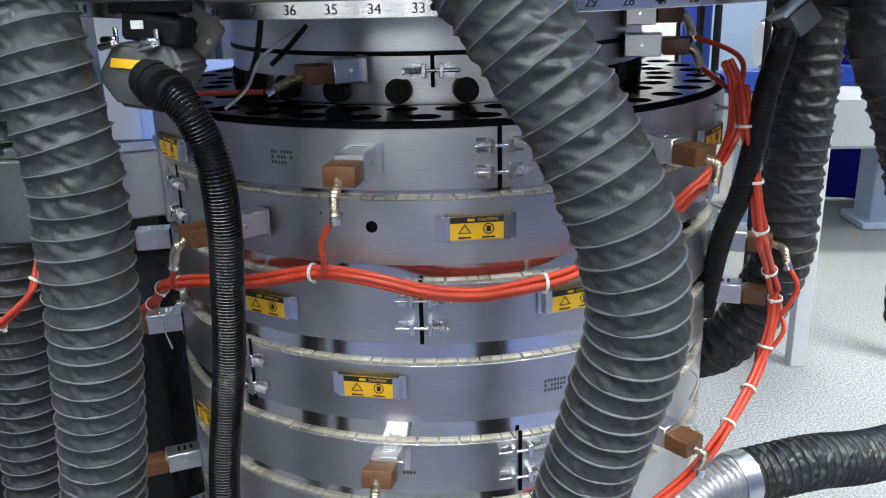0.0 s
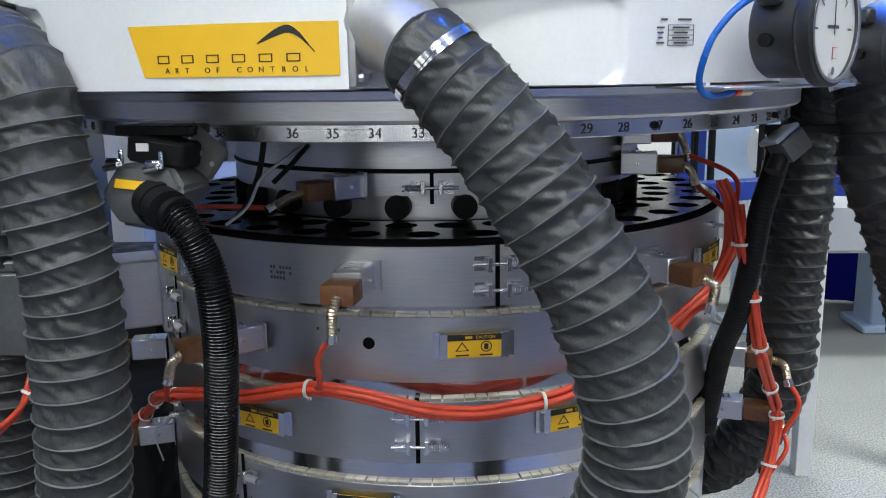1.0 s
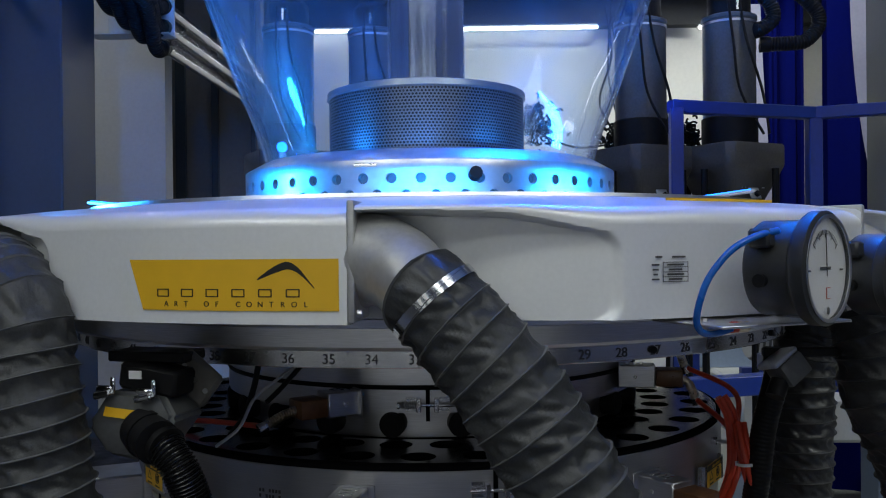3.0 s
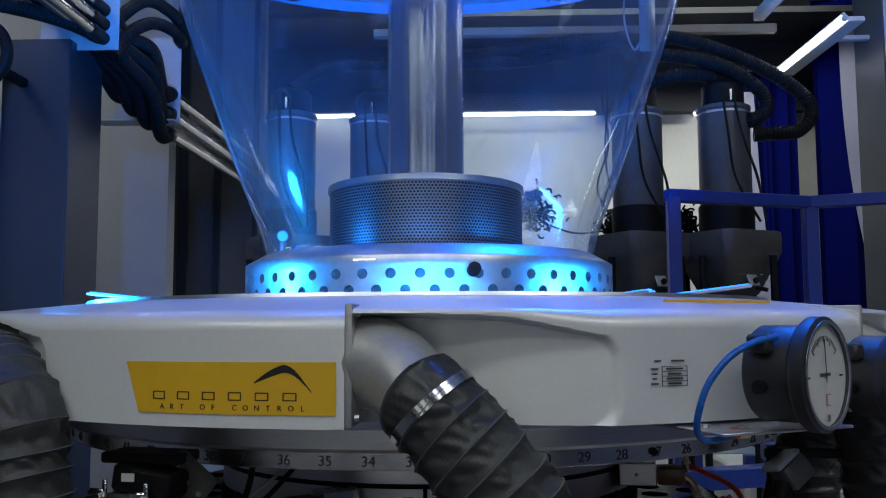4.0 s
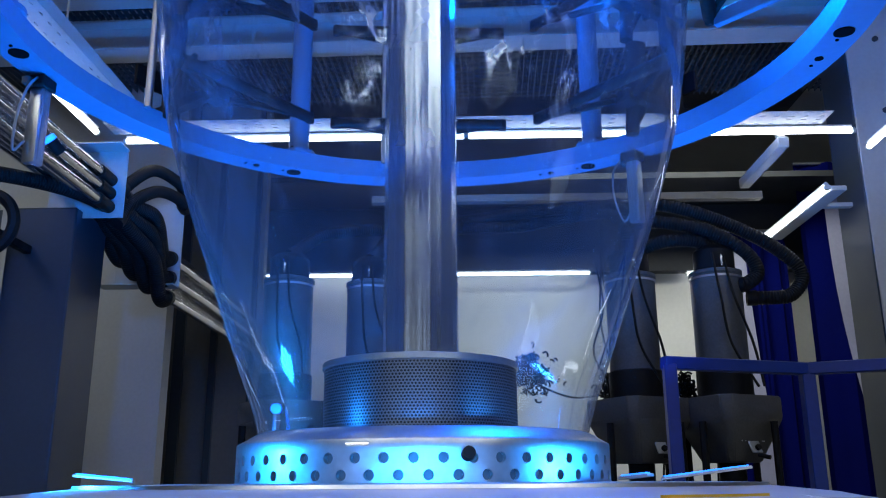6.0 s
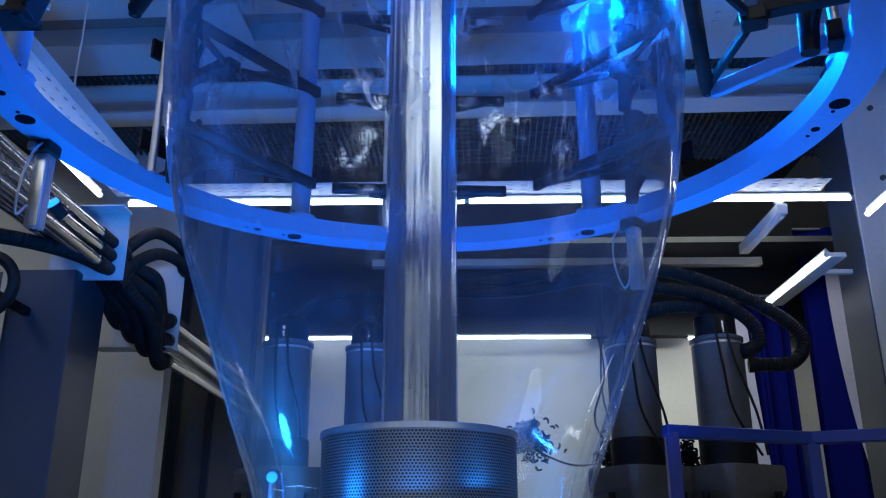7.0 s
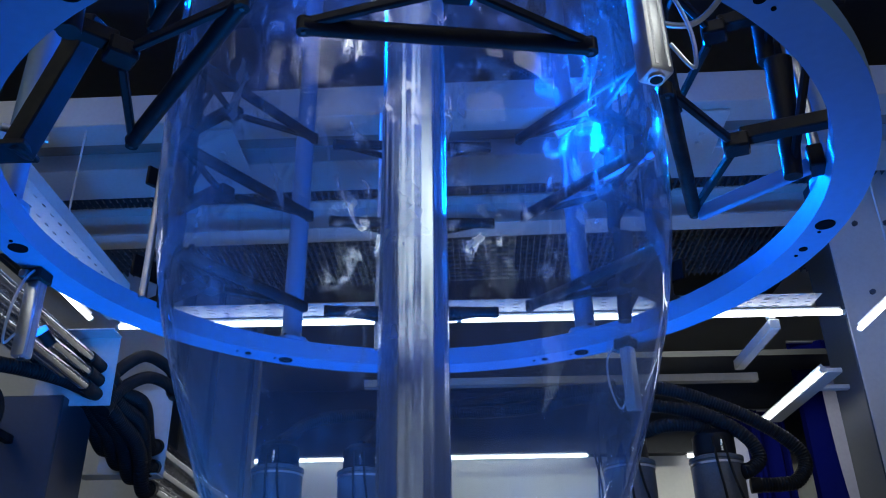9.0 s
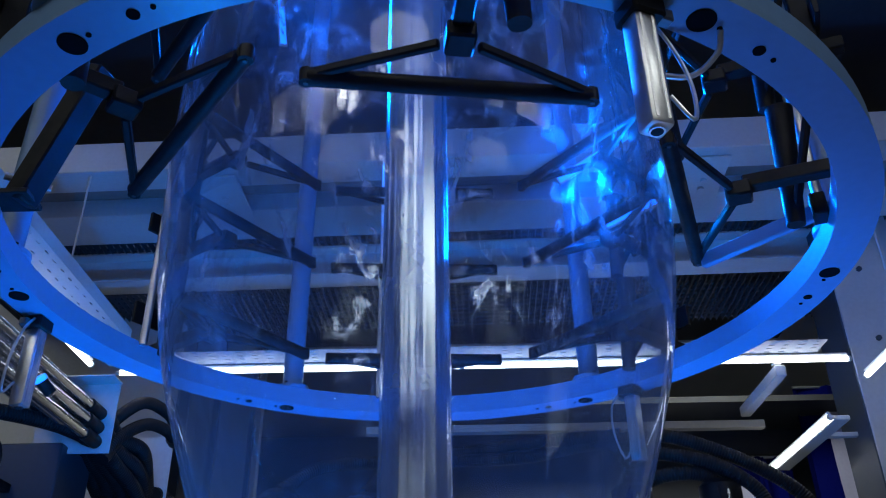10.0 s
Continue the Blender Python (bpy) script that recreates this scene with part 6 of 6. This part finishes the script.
hopper(0.72, 3.38, False)
hopper(1.05, 3.34, True)
hopper(-0.655, 3.38, False)
hopper(-0.33, 3.46, False)
for pts in ([(0.70, 3.38, 2.80), (0.86, 3.3, 2.79), (1.06, 3.3, 2.727), (1.233, 3.3, 2.642), (1.35, 3.3, 2.55), (1.375, 3.3, 2.48), (1.33, 3.3, 2.42), (1.27, 3.3, 2.408), (1.16, 3.32, 2.41)],
            [(0.72, 3.38, 2.74), (0.856, 3.3, 2.718), (1.033, 3.28, 2.668), (1.161, 3.28, 2.585), (1.198, 3.28, 2.503), (1.15, 3.28, 2.458), (1.12, 3.3, 2.455)],
            [(0.72, 3.4, 2.61), (0.839, 3.3, 2.636), (0.974, 3.3, 2.640), (1.05, 3.34, 2.61)],
            [(0.70, 3.38, 2.82), (0.4, 3.5, 2.84), (0.1, 3.7, 2.86), (-0.2, 3.6, 2.80), (-0.33, 3.46, 2.62)],
            [(0.72, 3.38, 2.62), (0.71, 3.37, 2.72), (0.62, 3.42, 2.80), (0.3, 3.6, 2.80), (-0.1, 3.7, 2.82), (-0.5, 3.5, 2.75), (-0.655, 3.38, 2.62)]):
    corrugated("suction_hose", "black ribbed suction hose arching over the hoppers", pts, 0.028, BLACK, 0.011, seg=16)
for k in range(3):
    x = 0.60 + 0.21 * k
    solid("hanging_cable", sweep([(x, 3.46, 2.60), (x + 0.02, 3.45, 2.40), (x - 0.03 + 0.05 * (k % 3), 3.44, 2.22), (x + 0.03, 3.44, 2.05), (x, 3.44, 1.69)], 0.004, 6, 0.02), BLACK, "thin black cable hanging behind the hoppers", "cable")

def cable_tangle(x, y, z, w, h, seed):
    """A loose knot of thin leads: many short arcs, matted together."""
    rnd = random.Random(seed)
    bm = bmesh.new()
    for k in range(int(2600 * w * h / 0.10)  + 60):
        c = Vector((rnd.gauss(0, w * 0.5), rnd.uniform(-0.03, 0.03), rnd.gauss(0, h * 0.5)))
        a0, rr = rnd.uniform(0, 6.28), rnd.uniform(0.006, 0.018)
        pts = [c + Vector((rr * math.cos(a0 + 0.9 * i), 0.01 * rnd.uniform(-1, 1), rr * math.sin(a0 + 0.9 * i))) for i in range(4)]
        sweep(pts, 0.0042, 6, 0.009, bm)
    return solid("cable_tangle", bm, BLACK, "matted tangle of thin black leads behind the hoppers", "cable", "stuff", Matrix.Translation((x, y, z)))


cable_tangle(0.66, 3.52, 2.06, 0.06, 0.10, 1)
cable_tangle(0.94, 3.50, 2.08, 0.035, 0.06, 2)
cable_tangle(0.31, 3.52, 2.15, 0.10, 0.07, 3)
for x0, x1 in ((0.655, 0.62), (0.60, 0.66)):
    solid("hanging_cable", sweep([(x0, 3.52, 2.16), (x1, 3.53, 2.36), (0.64, 3.56, 2.62), (0.66, 3.58, 2.90)], 0.004, 6, 0.02), BLACK, "thin black cable hanging behind the hoppers", "cable")
solid("hanging_cable", sweep([(0.31, 3.52, 2.13), (0.40, 3.53, 2.08), (0.50, 3.53, 2.05), (0.62, 3.52, 2.06)], 0.004, 6, 0.02), BLACK, "thin black cable hanging behind the hoppers", "cable")

# ---- blue guard rail ----
rail = thing("guard_rail", "blue painted square-tube guard rail", "railing", Matrix.Translation((0.665, 2.6, 0)))
def square_bar(a, b, w, parent, name):
    a, b = Vector(a), Vector(b)
    d = b - a
    bm = box(w, w, d.length, (0, 0, 0), 0.003)
    m = Matrix.Translation((a + b) / 2) @ d.to_track_quat("Z", "Y").to_matrix().to_4x4()
    return part(name, bm, BLUE_PAINT, parent, "", m)
square_bar((0, 0, 1.25), (0, 0, 2.06), 0.038, rail, "post")
square_bar((0.47, 0.16, 1.25), (0.47, 0.16, 2.06), 0.042, rail, "post")
square_bar((1.15, -0.12, 1.25), (1.15, -0.12, 2.06), 0.042, rail, "post")
square_bar((-0.019, -0.003, 2.064), (0.47, 0.16, 2.062), 0.038, rail, "top_rail")
square_bar((0.47, 0.16, 2.062), (1.16, -0.12, 2.062), 0.038, rail, "top_rail")
square_bar((0.02, 0, 1.55), (0.45, 0.16, 1.55), 0.032, rail, "middle_rail")
square_bar((-0.02, 0, 1.22), (0.49, 0.17, 1.22), 0.06, rail, "sill_beam")
square_bar((0.47, 0.16, 1.22), (1.2, -0.13, 1.22), 0.06, rail, "sill_beam")
square_bar((0.47, 0.16, 1.22), (0.47, 0.62, 1.22), 0.06, rail, "sill_beam")
square_bar((1.15, -0.12, 1.22), (1.15, 0.62, 1.22), 0.06, rail, "sill_beam")

# ---- machine base and drive seen low down behind the die ----
mb = thing("winder_base", "white and pale blue machine base with a finned motor", "machine", Matrix.Translation((2.5, 5.1, 0)))
pale = material("pale_blue_paint", (0.36, 0.45, 0.60), 0.4, 0.0, 0.04, 60, (1, 1, 1), 0.03, 0.06, 3)
part("deck", box(2.1, 0.9, 0.32, (0.05, 0.0, 0.74), 0.02), LIGHT_GREY, mb, "broad white deck")
part("stripe", box(2.1, 0.05, 0.09, (0.05, -0.44, 0.945), 0.004), BLUE_PAINT, mb, "blue painted edge strip")
part("panel", box(0.55, 0.06, 0.7, (-0.86, 0.20, 1.25), 0.006), pale, mb, "pale blue cover panel")
part("post", box(0.09, 0.09, 1.7, (-1.18, -0.10, 0.85), 0.004), BLUE_PAINT, mb, "blue upright post")
for x in (0.03, 0.85, -0.75):
    part("leg", box(0.20, 0.24, 0.58, (x, 0.10, 0.29), 0.01), pale, mb, "pale blue leg")
    part("foot", box(0.32, 0.34, 0.05, (x, 0.10, 0.025), 0.01), pale, mb)
mot = part("motor", rod((-0.86, -0.12, 1.12), (-0.48, -0.12, 1.12), 0.12, 28), LIGHT_GREY, mb, "grey finned electric motor")
for k in range(11):
    part("fin", lathe([(0.119, 0), (0.138, 0), (0.138, 0.008), (0.119, 0.008)], 28, closed=True), GREY_HOUSING, mot, "", Matrix.Translation((-0.84 + 0.033 * k, -0.12, 1.12)) @ Matrix.Rotation(radians(90), 4, "Y"))
st = thing("hopper_stand", "slim light grey support frame on the carpet", "stand", Matrix.Translation((1.33, 3.22, 0)))
part("leg", box(0.062, 0.062, 1.19, (0, 0, 0.595), 0.003), LIGHT_GREY, st)
part("leg", box(0.062, 0.062, 1.19, (0.49, 0, 0.595), 0.003), LIGHT_GREY, st)
part("cross_beam", box(0.60, 0.062, 0.06, (0.245, 0, 1.10), 0.003), LIGHT_GREY, st)
ex = thing("extruder_cabinet", "black painted extruder cabinet in shade beside the die", "cabinet", Matrix.Translation((-1.15, 2.05, 0)))
part("body", box(1.15, 1.1, 0.92, (0, 0, 0.50), 0.01), BLACK, ex)
part("plinth", box(1.05, 1.0, 0.04, (0, 0, 0.02), 0.002), BLACK, ex)
part("cover", box(1.0, 0.6, 0.16, (0, 0.1, 1.04), 0.03), BLACK, ex, "dark rounded barrel cover")
for k in range(6):
    part("vent_slot", box(0.010, 0.5, 0.012, (0.578, -0.1, 0.3 + 0.05 * k)), BLACK, ex)

fb = thing("far_frame", "white panel with a blue corner on the stand's frame", "panel", Matrix.Translation((-1.05, 3.4, 1.0)))
part("panel", box(0.5, 0.03, 0.5, (0, 0, 0), 0.004), LIGHT_GREY, fb)
part("corner", box(0.30, 0.01, 0.12, (0.05, -0.022, -0.12), 0.002, Matrix.Rotation(radians(-28), 4, "Y")), BLUE_PAINT, fb)
part("legs", box(0.06, 0.06, 0.76, (0, 0.0, -0.62)), LIGHT_GREY, fb)

# metal flexible hose end by the carpet
corrugated("metal_hose", "bright flexible metal hose wrapped beside the die", [(0.55, 1.45, 0.625), (0.50, 1.43, 0.622), (0.44, 1.40, 0.61), (0.38, 1.34, 0.58)], 0.05, STEEL, 0.012, depth=0.12)

# blue led bars hung from the ceiling beside the bubble
for p, q, power in BLUE_BARS:
    m = bar_frame(p, q, (-0.03, 1.2, 2.75))
    length = (Vector(q) - Vector(p)).length
    t = thing("blue_led_bar", "slim blue led bar hung on a thin rod from the ceiling", "lamp", m, "hung led bars")
    part("housing", box(length + 0.01, 0.030, 0.012, (0, 0, 0.012), 0.002), ALU, t)
    part("strip", box(length, 0.020, 0.003, (0, 0, 0.0045)), BLUE_LED, t, "glowing blue strip")
    up = m.inverted() @ Vector((m.translation.x, m.translation.y, 5.0))
    part("rod", rod((0, 0, 0.012), tuple(up), 0.005, 8), BLACK, t, "thin black hanging rod")

# a square black swing arm on the ring's top
t = thing("swing_arm", "thick square black arm leaning on the sizing ring", "arm", Matrix.Translation((-0.79, 1.374, 2.676)))
d = Vector((0.115, -0.035, 0.30))
part("beam", box(0.050, 0.050, d.length, (0, 0, d.length / 2), 0.004, d.to_track_quat("Z", "Y").to_matrix().to_4x4()), BLACK, t)
part("foot", box(0.16, 0.07, 0.012, (-0.05, 0.0, 0.006), 0.002), BLACK, t)
part("pin", rod((-0.03, -0.02, 0.05), (0.04, 0.03, 0.05), 0.008, 12), STEEL, t)


def motions():
    """The film breathes and sways a little as it is drawn upwards."""
    rows = []
    for k in range(21):
        t = k * 0.5
        rows.append((t, pose(XC + 0.0014 * math.sin(2.1 * t), YC + 0.001 * math.sin(1.7 * t + 1.0), 0, 0, 0, 2.2 * math.sin(0.9 * t) + 0.6 * math.sin(3.1 * t))))
    walk(film, rows)


motions()
